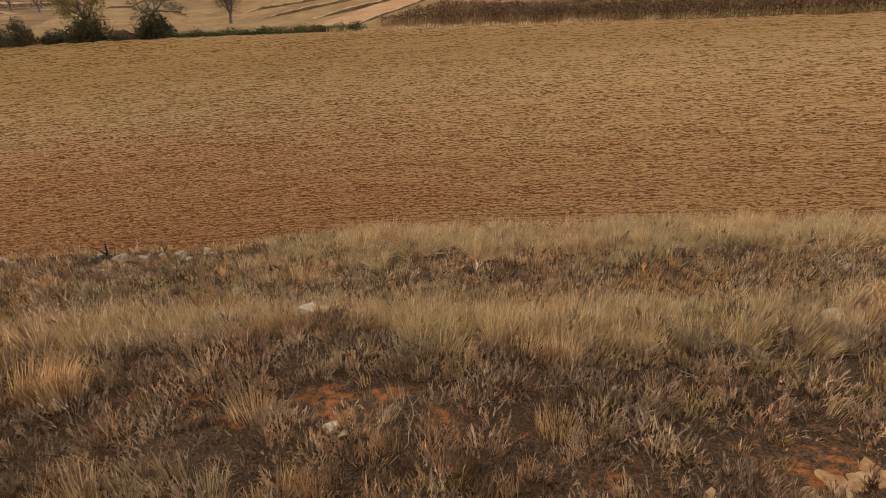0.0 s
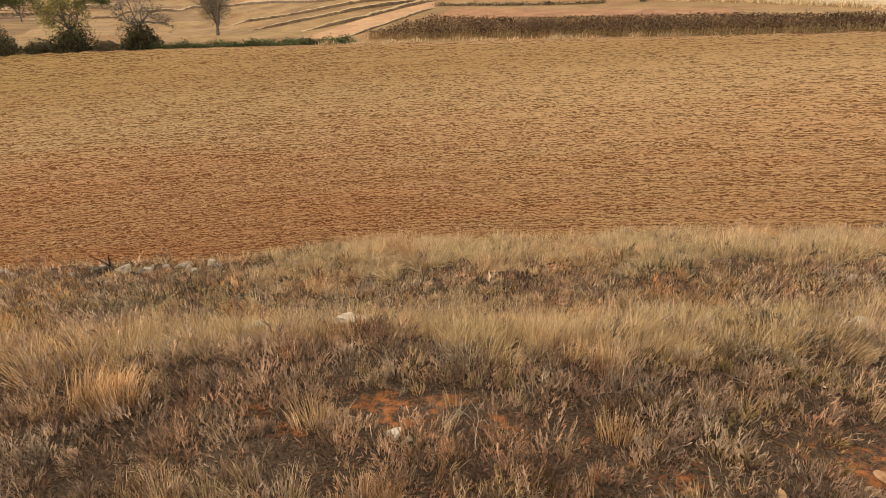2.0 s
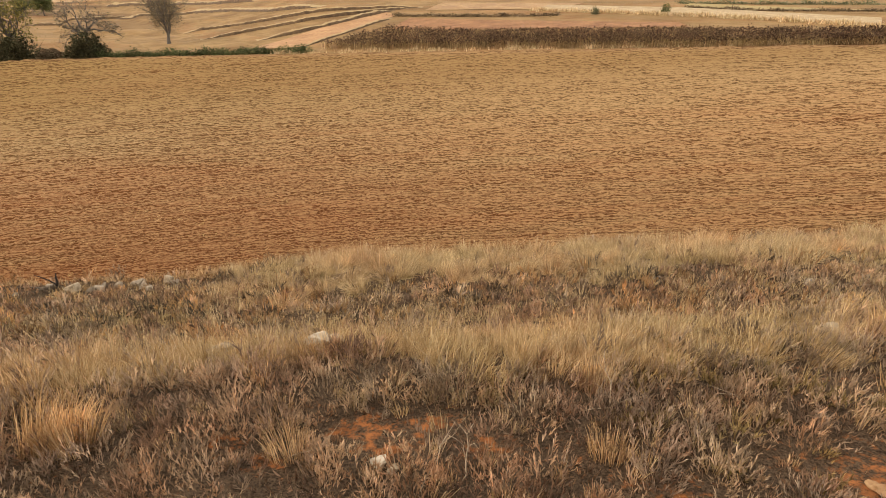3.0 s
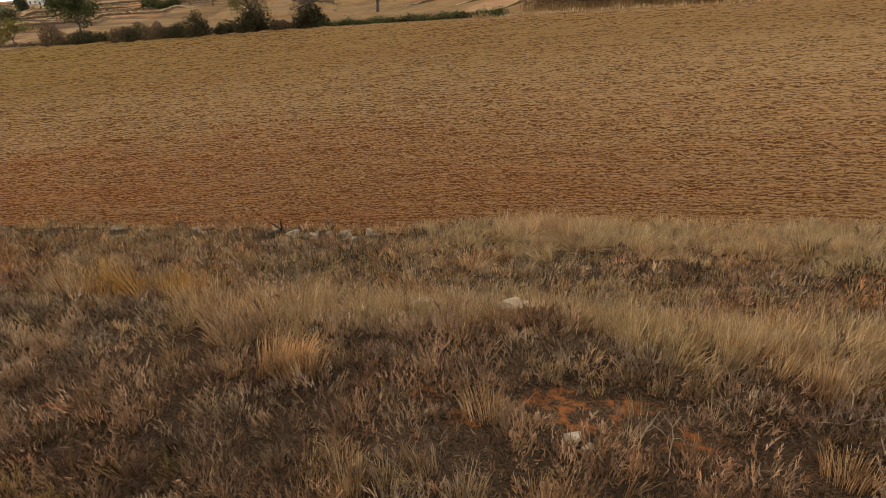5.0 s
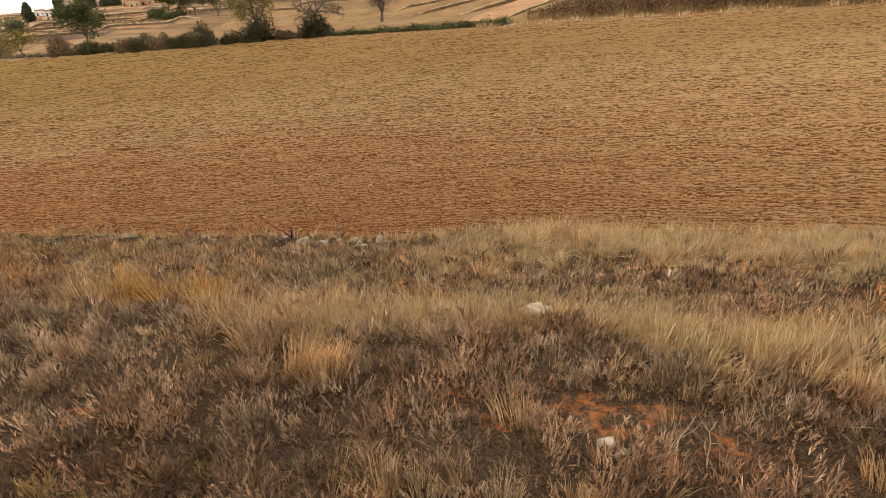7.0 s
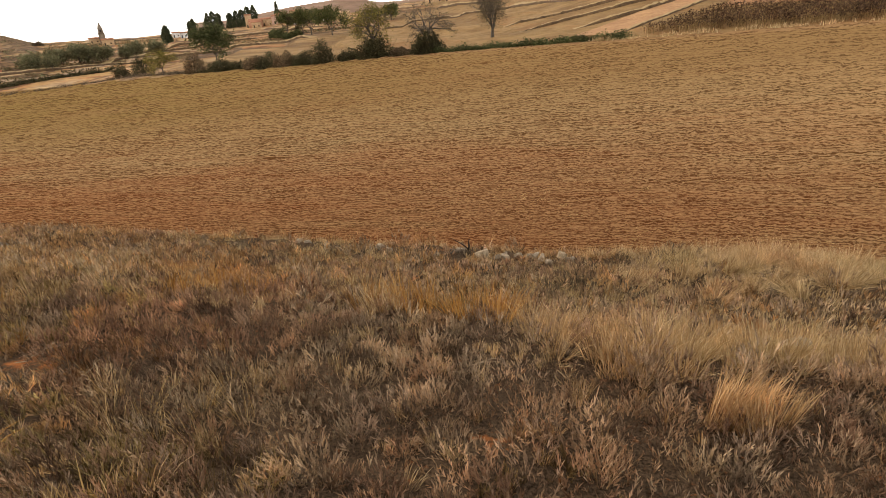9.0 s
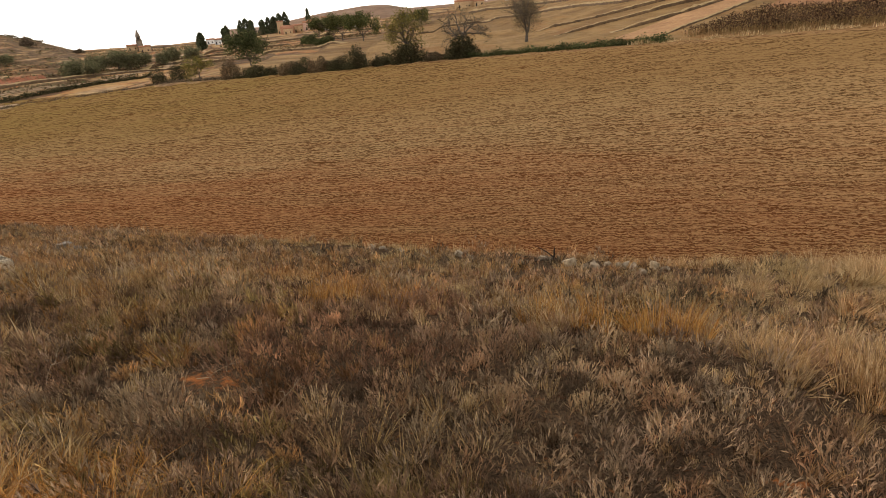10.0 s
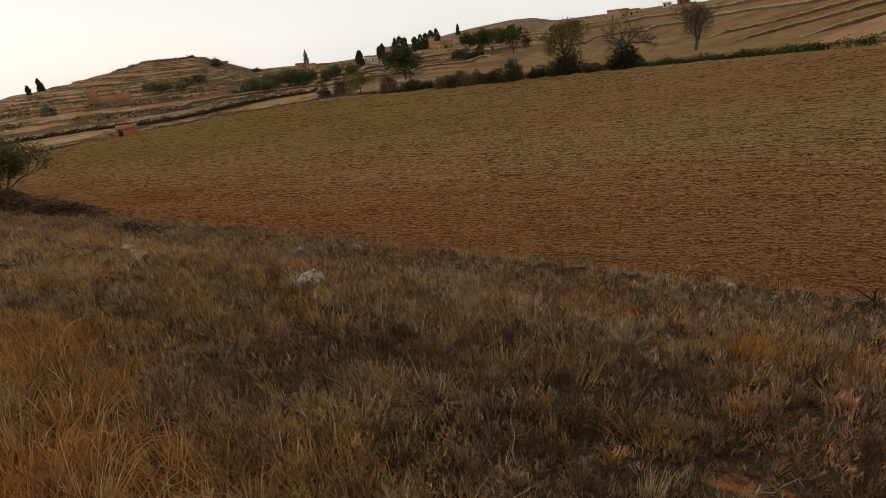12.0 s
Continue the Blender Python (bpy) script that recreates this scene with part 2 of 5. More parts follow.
def far_land():
    m = mat("far_terraced_land", 0.95, 0.1)
    k = Nodes(m)
    x, z = k.axis(0), k.axis(2)
    level = k.noise(1.0, 4, 0.6, k.scaled(0.008, 0.008, 0.55), 0.3)
    strips = k.noise(1.0, 3, 0.5, k.scaled(0.010, 0.045, 0.10, 0.5), 0.5)
    ways = k.math("ADD", k.math("MULTIPLY", level, 0.65), k.math("MULTIPLY", strips, 0.35))
    c = k.ramp(ways, (0.40, (0.13, 0.068, 0.033)), (0.44, (0.27, 0.15, 0.062)), (0.475, (0.40, 0.26, 0.115)), (0.505, (0.17, 0.09, 0.04)), (0.53, (0.38, 0.24, 0.1)), (0.565, (0.33, 0.14, 0.054)), (0.61, (0.23, 0.135, 0.058)))
    # the broad pale stubble parcels of the nearer rise
    pale = k.ramp(k.noise(0.09, 6, 0.65), (0.35, (0.165, 0.093, 0.035)), (0.62, (0.3, 0.185, 0.075)))
    c = k.mix(k.span(x, -190, -120, 0.0, 0.72), c, pale)
    scrub = k.ramp(k.noise(0.16, 8, 0.75), (0.52, (0, 0, 0)), (0.60, (1, 1, 1)))
    c = k.mix(k.math("MULTIPLY", scrub, k.span(x, -60, -220, 0.1, 0.6)), c, (0.15, 0.10, 0.055))
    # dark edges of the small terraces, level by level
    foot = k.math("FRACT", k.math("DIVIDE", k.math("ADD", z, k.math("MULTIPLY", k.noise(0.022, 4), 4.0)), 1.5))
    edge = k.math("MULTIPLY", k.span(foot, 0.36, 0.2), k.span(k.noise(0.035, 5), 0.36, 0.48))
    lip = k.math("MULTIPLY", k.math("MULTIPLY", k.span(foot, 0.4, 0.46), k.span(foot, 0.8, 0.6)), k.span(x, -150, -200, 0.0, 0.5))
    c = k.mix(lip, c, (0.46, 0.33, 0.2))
    rough = k.ramp(k.noise(0.35, 6, 0.75), (0.4, (0.88, 0.83, 0.78)), (0.6, (1.32, 1.28, 1.2)))
    c = k.mix(k.span(x, -150, -220), c, k.mix(1.0, c, rough, "MULTIPLY"))
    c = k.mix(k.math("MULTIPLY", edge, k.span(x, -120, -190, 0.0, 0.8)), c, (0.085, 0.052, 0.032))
    c = k.mix(k.span(k.axis(1), 480, 800, 0.0, 0.8), c, k.ramp(k.noise(0.02, 5), (0.35, (0.19, 0.115, 0.08)), (0.65, (0.30, 0.195, 0.14))))
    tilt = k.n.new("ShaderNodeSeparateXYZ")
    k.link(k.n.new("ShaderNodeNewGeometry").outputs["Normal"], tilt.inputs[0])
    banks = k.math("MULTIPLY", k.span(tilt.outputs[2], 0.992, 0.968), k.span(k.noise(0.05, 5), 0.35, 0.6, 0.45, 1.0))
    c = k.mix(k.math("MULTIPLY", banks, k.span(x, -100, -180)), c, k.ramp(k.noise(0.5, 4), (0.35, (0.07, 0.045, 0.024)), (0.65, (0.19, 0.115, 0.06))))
    k.colour(c)
    k.bump(k.noise(0.6, 6), 0.9, 0.8)
    return m


SOIL, FIELD, CLOD, LAND = slope_soil(), field_soil(), clod_mat(), far_land()
STRAW = blade_mat("golden_dry_grass", (0.3, 0.185, 0.08), (0.55, 0.375, 0.185), (0.78, 0.59, 0.345), 5.0)
PALE = blade_mat("pale_dry_grass", (0.31, 0.205, 0.1), (0.57, 0.41, 0.22), (0.8, 0.63, 0.39), 4.5)
GREY = blade_mat("grey_thyme_twigs", (0.318, 0.242, 0.174), (0.43, 0.332, 0.24), (0.515, 0.407, 0.302), 3.5, clear=0.1, drift=0.45, plant=0.26)
WARM = blade_mat("golden_brown_twigs", (0.3, 0.185, 0.092), (0.43, 0.275, 0.142), (0.54, 0.36, 0.195), 2.5, clear=0.1, drift=0.45, plant=0.26)
RUSSET = blade_mat("russet_heath_twigs", (0.263, 0.173, 0.118), (0.36, 0.243, 0.167), (0.431, 0.3, 0.211), 3.0, clear=0.1, drift=0.45, plant=0.26)
BROWN = blade_mat("brown_heath_twigs", (0.287, 0.194, 0.131), (0.4, 0.275, 0.188), (0.478, 0.34, 0.236), 3.5, clear=0.1, drift=0.45, plant=0.26)
OLIVE = blade_mat("olive_dry_herb", (0.17, 0.125, 0.058), (0.31, 0.235, 0.11), (0.46, 0.36, 0.18), 2.0, clear=0.1, drift=0.45, plant=0.26)
RUST = blade_mat("rusty_dry_grass", (0.25, 0.11, 0.03), (0.50, 0.255, 0.075), (0.70, 0.42, 0.15))
STUBBLE = blade_mat("cut_straw", (0.22, 0.125, 0.045), (0.42, 0.27, 0.12), (0.58, 0.41, 0.20), 0.25)
LEAF = blade_mat("dull_green_leaves", (0.05, 0.06, 0.02), (0.10, 0.11, 0.038), (0.18, 0.175, 0.065), 0.4)
LEAF_DARK = blade_mat("dark_bramble_leaves", (0.035, 0.034, 0.018), (0.075, 0.068, 0.034), (0.13, 0.11, 0.055), 0.4)
LEAF_YELLOW = blade_mat("yellowing_leaves", (0.11, 0.10, 0.025), (0.2, 0.17, 0.05), (0.3, 0.24, 0.08), 0.4)
LEAF_BROWN = blade_mat("withered_brown_leaves", (0.08, 0.053, 0.028), (0.17, 0.12, 0.068), (0.28, 0.21, 0.13), 0.4)
LEAF_BROWN_DARK = blade_mat("dark_twigs", (0.07, 0.05, 0.034), (0.15, 0.113, 0.076), (0.27, 0.21, 0.145), 1.0)
LEAF_OLIVE = blade_mat("grey_olive_leaves", (0.10, 0.1, 0.052), (0.17, 0.165, 0.09), (0.27, 0.255, 0.15), 0.3)
LEAF_CYPRESS = blade_mat("dark_green_needles", (0.05, 0.06, 0.032), (0.09, 0.105, 0.055), (0.15, 0.16, 0.085), 0.3)
LEAF_THICKET = blade_mat("deep_green_leaves", (0.045, 0.056, 0.023), (0.095, 0.105, 0.043), (0.16, 0.165, 0.07), 0.3)
LEAF_GREY = blade_mat("grey_brown_leaves", (0.08, 0.062, 0.038), (0.15, 0.12, 0.076), (0.25, 0.205, 0.13), 0.4)
BARK = plain_mat("grey_bark", (0.06, 0.047, 0.036), (0.16, 0.13, 0.10), 6.0, bump=0.02)
STONE = plain_mat("pale_limestone", (0.2, 0.14, 0.08), (0.48, 0.375, 0.245), 9.0, bump=0.012, fine=30.0)
DRYWOOD = plain_mat("weathered_wood", (0.08, 0.057, 0.038), (0.2, 0.15, 0.105), 9.0, bump=0.004)
CHAR = plain_mat("dark_brushwood", (0.018, 0.013, 0.010), (0.06, 0.042, 0.03), 5.0, bump=0.03)
BRICK = plain_mat("red_brick_plaster", (0.34, 0.10, 0.045), (0.47, 0.16, 0.075), 1.5)
HUT = plain_mat("faded_brick", (0.36, 0.13, 0.055), (0.5, 0.2, 0.09), 1.5)
TILE = plain_mat("terracotta_roof", (0.30, 0.125, 0.065), (0.44, 0.21, 0.115), 1.2)
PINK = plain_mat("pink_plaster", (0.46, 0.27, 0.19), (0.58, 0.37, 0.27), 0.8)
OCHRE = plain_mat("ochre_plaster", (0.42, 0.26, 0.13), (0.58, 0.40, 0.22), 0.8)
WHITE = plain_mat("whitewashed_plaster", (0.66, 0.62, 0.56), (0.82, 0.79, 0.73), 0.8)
# near-black for panels on solid walls: the shade inside openings as a colour
SHADE = plain_mat("opening_shade", (0.02, 0.017, 0.015), (0.045, 0.038, 0.032), 2.0)


# ---- the lie of the land ----
def smooth(a, b, v):
    u = np.clip((v - a) / (b - a), 0.0, 1.0)
    return u * u * (3 - 2 * u)


def field_plane(x, y):
    return -5.06 + 0.057 * (x + 5.57) + 0.004 * (y - 28)


def field_edge(x):
    """The far edge of the stubble field: a hedge line that bends once."""
    return np.where(x > -73, 91.0 - 0.42 * (x + 8), 118.3 - 0.19 * (x + 73))


def hummocks(x, y):
    h = 0.5 * np.sin(1.7 * x + 0.6 * y + 0.4) * np.sin(1.3 * y - 0.5 * x + 1.0)
    h += 0.3 * np.sin(3.9 * x - 1.9 * y) * np.sin(3.1 * y + 1.1 * x + 2.0)
    return h + 0.2 * np.sin(8.3 * x + 2.0 * y) * np.sin(7.1 * y - 3.0 * x)


PROFILE_Y = (-60, -6, -1, 0, 1, 2, 3, 4, 5, 6.5, 8, 10, 12, 13.1, 14.3)
PROFILE_Z = (4.0, 0.25, 0.02, -0.08, -0.48, -0.93, -1.08, -1.17, -1.6, -2.45, -3.03, -3.75, -4.36, -4.6, -5.1)
SKY_AZ = (-90, -30, 5, 19, 24, 28, 38, 47, 51, 55, 57.5, 60, 64, 66, 69, 72, 75, 95)
SKY_EL = (1.3, 1.3, 1.0, 0.62, 0.45, 0.05, -0.25, -0.75, -0.7, -0.6, 0.35, 1.1, 1.02, 0.65, 0.2, -0.2, -0.5, -0.5)


def land(x, y):
    """Height of the ground at x, y."""
    x, y = np.asarray(x, float), np.asarray(y, float)
    hill = np.interp(y, PROFILE_Y, PROFILE_Z) + 0.045 * np.minimum(x + 5, 0) + 0.012 * np.clip(x + 5, 0, 12)
    hill += 0.5 * smooth(-5, 6, x) * smooth(6.5, 11.5, y)
    hill += 0.15 * smooth(-2, -7, x) * smooth(3.5, 8, y) + 0.08 * smooth(-6, -9, x) * smooth(9, 12.5, y)
    hill += 0.36 * np.exp(-(((x + 1.6) / 2.6) ** 2)) * smooth(8.5, 12, y)
    hill += 0.07 * hummocks(x, y) * smooth(0.5, 1.5, y)
    field = field_plane(np.clip(x, -215, 90), np.minimum(y, field_edge(x)))
    field = field + 0.05 * hummocks(0.13 * x, 0.4 * y)
    base = hill + (field - hill) * smooth(13.2, 14.4, y)
    # beyond the field the land climbs in terraces to the skyline
    out = np.maximum(y - field_edge(x), -205 - x)
    d = np.hypot(x + 4, y)
    az = np.degrees(np.arctan2(-(x + 4), y))
    reach = 90 + 230 * smooth(2, 25, az)
    crest = 1.5 + d * np.tan(np.radians(np.interp(az, SKY_AZ, SKY_EL) - 0.9 * np.clip(out / reach - 1, 0, 3)))
    u = np.clip(out / reach, 0, 1)
    rise = base + (crest - base) * (1 - (1 - u) ** 1.25)
    sway = 0.9 * np.sin(0.008 * x + 0.012 * y) + 0.5 * np.sin(0.023 * x - 0.019 * y + 1)
    q = rise / 2.4 + sway
    steps = 2.4 * (np.floor(q) + smooth(0.76, 1.0, q - np.floor(q)) - sway)
    rise = rise + (steps - rise) * 0.8 * smooth(8, 25, az) * smooth(5, 60, out) * (1 - smooth(350, 600, out))
    mesa_el = np.interp(az, (17, 22, 27, 29, 31, 35, 39, 43), (0.72, 0.6, 0.55, 1.0, 1.05, 0.7, 0.15, -1.2))
    mesa = 1.5 + d * np.tan(np.radians(mesa_el)) * smooth(900, 1300, d) * (1 - smooth(1500, 2600, d)) - 40 * (1 - smooth(700, 1200, d))
    rise = np.where((az > 15) & (az < 44), np.maximum(rise, mesa), rise)
    return np.where((out > 0) & (y > 14), rise, base)


def ground_at(x, y):
    return float(land(x, y))


BARE_PATCHES = ((-0.78, 3.3, 0.26, 0.16), (-0.68, 3.03, 0.24, 0.13), (0.03, 3.0, 0.22, 0.14), (-0.32, 3.28, 0.2, 0.12), (-1.66, 3.2, 0.17, 0.1), (-1.39, 2.97, 0.15, 0.09), (-8.2, 2.5, 0.35, 0.16), (2.25, 2.36, 0.5, 0.2), (0.6, 2.75, 0.25, 0.12), (-4.1, 2.6, 0.16, 0.08), (2.95, 3.4, 0.25, 0.15), (1.1, 2.3, 0.3, 0.12))


def bare(x, y):
    """Patches of bare red soil."""
    b = np.zeros_like(x)
    for cx, cy, rx, ry in BARE_PATCHES:
        b = np.maximum(b, 1 - smooth(0.6, 1.25, np.hypot((x - cx) / rx, (y - cy) / ry)))
    return b


def mesh_from(name, co, tris, material=None):
    """A mesh of triangles from two arrays."""
    co, tris = np.asarray(co, np.float32).reshape(-1, 3), np.asarray(tris, np.int32).reshape(-1, 3)
    me = bpy.data.meshes.new(name)
    me.vertices.add(len(co))
    me.vertices.foreach_set("co", co.ravel())
    me.loops.add(3 * len(tris))
    me.loops.foreach_set("vertex_index", tris.ravel())
    me.polygons.add(len(tris))
    me.polygons.foreach_set("loop_start", np.arange(len(tris), dtype=np.int32) * 3)
    me.update(calc_edges=True)
    if material:
        me.materials.append(material)
    return me


def ground():
    rings = np.concatenate([np.geomspace(0.3, 18, 100, endpoint=False), np.geomspace(18, 80, 40, endpoint=False), np.geomspace(80, 620, 150, endpoint=False), np.geomspace(620, 4600, 40)])
    az = np.radians(np.concatenate([np.arange(-55, 86, 0.58), np.arange(87, 305, 4.0)]))
    r, a = np.meshgrid(rings, az, indexing="ij")
    x, y = -4 - r * np.sin(a), r * np.cos(a)
    co = np.stack([x, y, land(x, y)], -1).reshape(-1, 3)
    n, m = r.shape
    i, j = np.meshgrid(np.arange(n - 1), np.arange(m), indexing="ij")
    p, q = i * m + j, i * m + (j + 1) % m
    tris = np.stack([np.stack([p, p + m, q], -1), np.stack([q, p + m, q + m], -1)], 2).reshape(-1, 3)
    middle = len(co)
    co = np.vstack([co, [[-4, 0, ground_at(-4, 0)]]])
    tris = np.vstack([tris, np.stack([np.full(m, middle), np.arange(m), (np.arange(m) + 1) % m], -1)])
    me = mesh_from("ground", co, tris, SOIL)
    me.attributes.new("bare", "FLOAT", "POINT").data.foreach_set("value", bare(co[:, 0], co[:, 1]).astype(np.float32))
    me.materials.append(FIELD)
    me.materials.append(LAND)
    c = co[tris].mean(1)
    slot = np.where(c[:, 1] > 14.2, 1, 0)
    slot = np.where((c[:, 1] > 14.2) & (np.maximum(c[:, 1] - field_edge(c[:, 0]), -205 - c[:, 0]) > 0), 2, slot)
    me.polygons.foreach_set("material_index", slot.astype(np.int32))
    me.polygons.foreach_set("use_smooth", np.ones(len(tris), bool))
    return tagged(new("ground", me), "dry hillside, stubble field and terraced farmland to the horizon", "ground", kind="structure")


ground()


# ---- building blocks for plants, stones and houses ----
rng = np.random.default_rng(7)


def part(name, me, parent, label="", at=None):
    """One mesh object under a thing or a part."""
    ob = new(name, me)
    ob.parent = parent
    if at is not None:
        ob.location = at
    return tagged(ob, label) if label else ob


def thing(name, x, y, label, category, group="", z=None, turn=0.0, size=1.0):
    ob = new(name)
    ob.empty_display_size = 0.1
    ob.matrix_basis = pose(x, y, ground_at(x, y) if z is None else z, 0, 0, turn) @ Matrix.Scale(size, 4)
    return tagged(ob, label, category, group)


class Soup:
    """Triangles gathered into one mesh."""

    def __init__(self):
        self.co, self.tris, self.n = [], [], 0

    def add(self, co, tris):
        co, tris = np.asarray(co, float).reshape(-1, 3), np.asarray(tris, int).reshape(-1, 3)
        self.co.append(co)
        self.tris.append(tris + self.n)
        self.n += len(co)
        return self

    def mesh(self, name, material):
        return mesh_from(name, np.concatenate(self.co), np.concatenate(self.tris), material)

    def spikes(self, p0, p1, w, sag=0.15, fine=True):
        """Pointed blades from p0 to p1, w wide, bowed upward by sag of their length."""
        d = p1 - p0
        length = np.linalg.norm(d, axis=1, keepdims=True)
        side = np.cross(d, rng.normal(size=d.shape))
        side *= 0.5 * np.asarray(w).reshape(-1, 1) / (np.linalg.norm(side, axis=1, keepdims=True) + 1e-9)
        n = np.arange(len(d))[:, None]
        if not fine:
            return self.add(np.stack([p0 - side, p0 + side, p1], 1), 3 * n + [0, 1, 2])
        mid = p0 + 0.55 * d + np.array([0, 0, 1.0]) * sag * length
        co = np.stack([p0 - side, p0 + side, mid - 0.8 * side, mid + 0.8 * side, p1], 1)
        tris = 5 * n[:, :, None] + np.array([[0, 1, 2], [1, 3, 2], [2, 3, 4]])
        return self.add(co, tris)

    def leaves(self, c, size):
        """Small rhombic leaves or leaf clumps, turned at random."""
        u, v = rng.normal(size=c.shape), rng.normal(size=c.shape)
        u /= np.linalg.norm(u, axis=1, keepdims=True)
        v = np.cross(u, v)
        v /= np.linalg.norm(v, axis=1, keepdims=True)
        s = np.asarray(size).reshape(-1, 1)
        n = np.arange(len(c))[:, None, None]
        return self.add(np.stack([c - u * s, c - v * s * 0.5, c + u * s, c + v * s * 0.5], 1), 4 * n + np.array([[0, 1, 2], [0, 2, 3]]))

    def tube(self, path, radii, sides=6):
        path, radii = np.asarray(path, float), np.asarray(radii, float)
        along = np.gradient(path, axis=0)
        along /= np.linalg.norm(along, axis=1, keepdims=True)
        ref = np.where(np.abs(along[:, 2:]) > 0.9, [[1.0, 0, 0]], [[0, 0, 1.0]])
        a = np.cross(along, ref)
        a /= np.linalg.norm(a, axis=1, keepdims=True)
        b = np.cross(along, a)
        t = np.linspace(0, 2 * np.pi, sides, endpoint=False)
        co = path[:, None] + radii[:, None, None] * (np.cos(t)[None, :, None] * a[:, None] + np.sin(t)[None, :, None] * b[:, None])
        k = np.arange(len(path) - 1)[:, None] * sides
        j = np.arange(sides)[None]
        p, q = k + j, k + (j + 1) % sides
        tris = np.stack([np.stack([p, q, p + sides], -1), np.stack([q, q + sides, p + sides], -1)], 2)
        return self.add(co, tris)

    def box(self, x0, x1, y0, y1, z0, z1):
        co = [(x, y, z) for z in (z0, z1) for y in (y0, y1) for x in (x0, x1)]
        return self.add(co, [(0, 2, 1), (1, 2, 3), (4, 5, 6), (5, 7, 6), (0, 1, 4), (1, 5, 4), (2, 6, 3), (3, 6, 7), (0, 4, 2), (2, 4, 6), (1, 3, 5), (3, 7, 5)])


def box_mesh(name, material, *box):
    return Soup().box(*box).mesh(name, material)


def wobble(p, amount, scale, seed=0.0):
    """Moves points along their own direction by smooth noise."""
    k = np.array([noise.noise(Vector((*(scale * q),)) + Vector((seed, 3 * seed, 0))) for q in p])
    return p * (1 + amount * k)[:, None]


def stone_mesh(name, sx, sy, sz, seed, material=None, rounds=2):
    """A weathered stone: a broken block with flat faces and worn edges."""
    r = np.random.default_rng(int(seed * 100))
    bm = bmesh.new()
    for _ in range(15):
        d = r.normal(size=3)
        d /= np.abs(d).max() ** 0.6 * np.linalg.norm(d) ** 0.4
        bm.verts.new((d[0] * sx, d[1] * sy, max(d[2], -0.6) * sz))
    bmesh.ops.convex_hull(bm, input=bm.verts)
    bmesh.ops.delete(bm, geom=[v for v in bm.verts if not v.link_faces], context="VERTS")
    bmesh.ops.bevel(bm, geom=bm.edges[:], offset=0.09 * min(sx, sy, sz), segments=1, affect="EDGES", clamp_overlap=True)
    bmesh.ops.triangulate(bm, faces=bm.faces[:])
    if rounds > 2:
        bmesh.ops.subdivide_edges(bm, edges=bm.edges[:], cuts=2, use_grid_fill=True)
        for v in bm.verts:
            v.co += v.normal * sz * (0.16 * noise.noise(v.co * (2.0 / sx) + Vector((seed, 0, 0))) + 0.09 * noise.noise(v.co * (6.0 / sx) + Vector((0, seed, 0))))
    me = bpy.data.meshes.new(name)
    bm.to_mesh(me)
    bm.free()
    me.materials.append(material or STONE)
    return me


# ---- trees, bushes and hedges ----
def branches(wood, tips, start, way, length, radius, depth, spread=0.6, lift=0.15):
    """One limb, bent a little, that forks until depth runs out."""
    n = 5
    path, p, d = [start], start.copy(), way / np.linalg.norm(way)
    for _ in range(n - 1):
        d = d + rng.normal(size=3) * 0.16 + np.array([0, 0, lift * 0.35])
        d /= np.linalg.norm(d)
        p = p + d * length / (n - 1)
        path.append(p.copy())
    wood.tube(path, np.linspace(radius, radius * 0.55, n), 5 if depth > 1 else 4)
    if depth == 0:
        tips.extend(path[2:])
        return
    for k in range(3 if depth > 1 else 4):
        at = path[-1] if k == 0 else path[rng.integers(2, n)]
        turn = d + rng.normal(size=3) * spread + np.array([0, 0, lift])
        branches(wood, tips, at, turn, length * rng.uniform(0.55, 0.8), radius * 0.5, depth - 1, spread, lift)


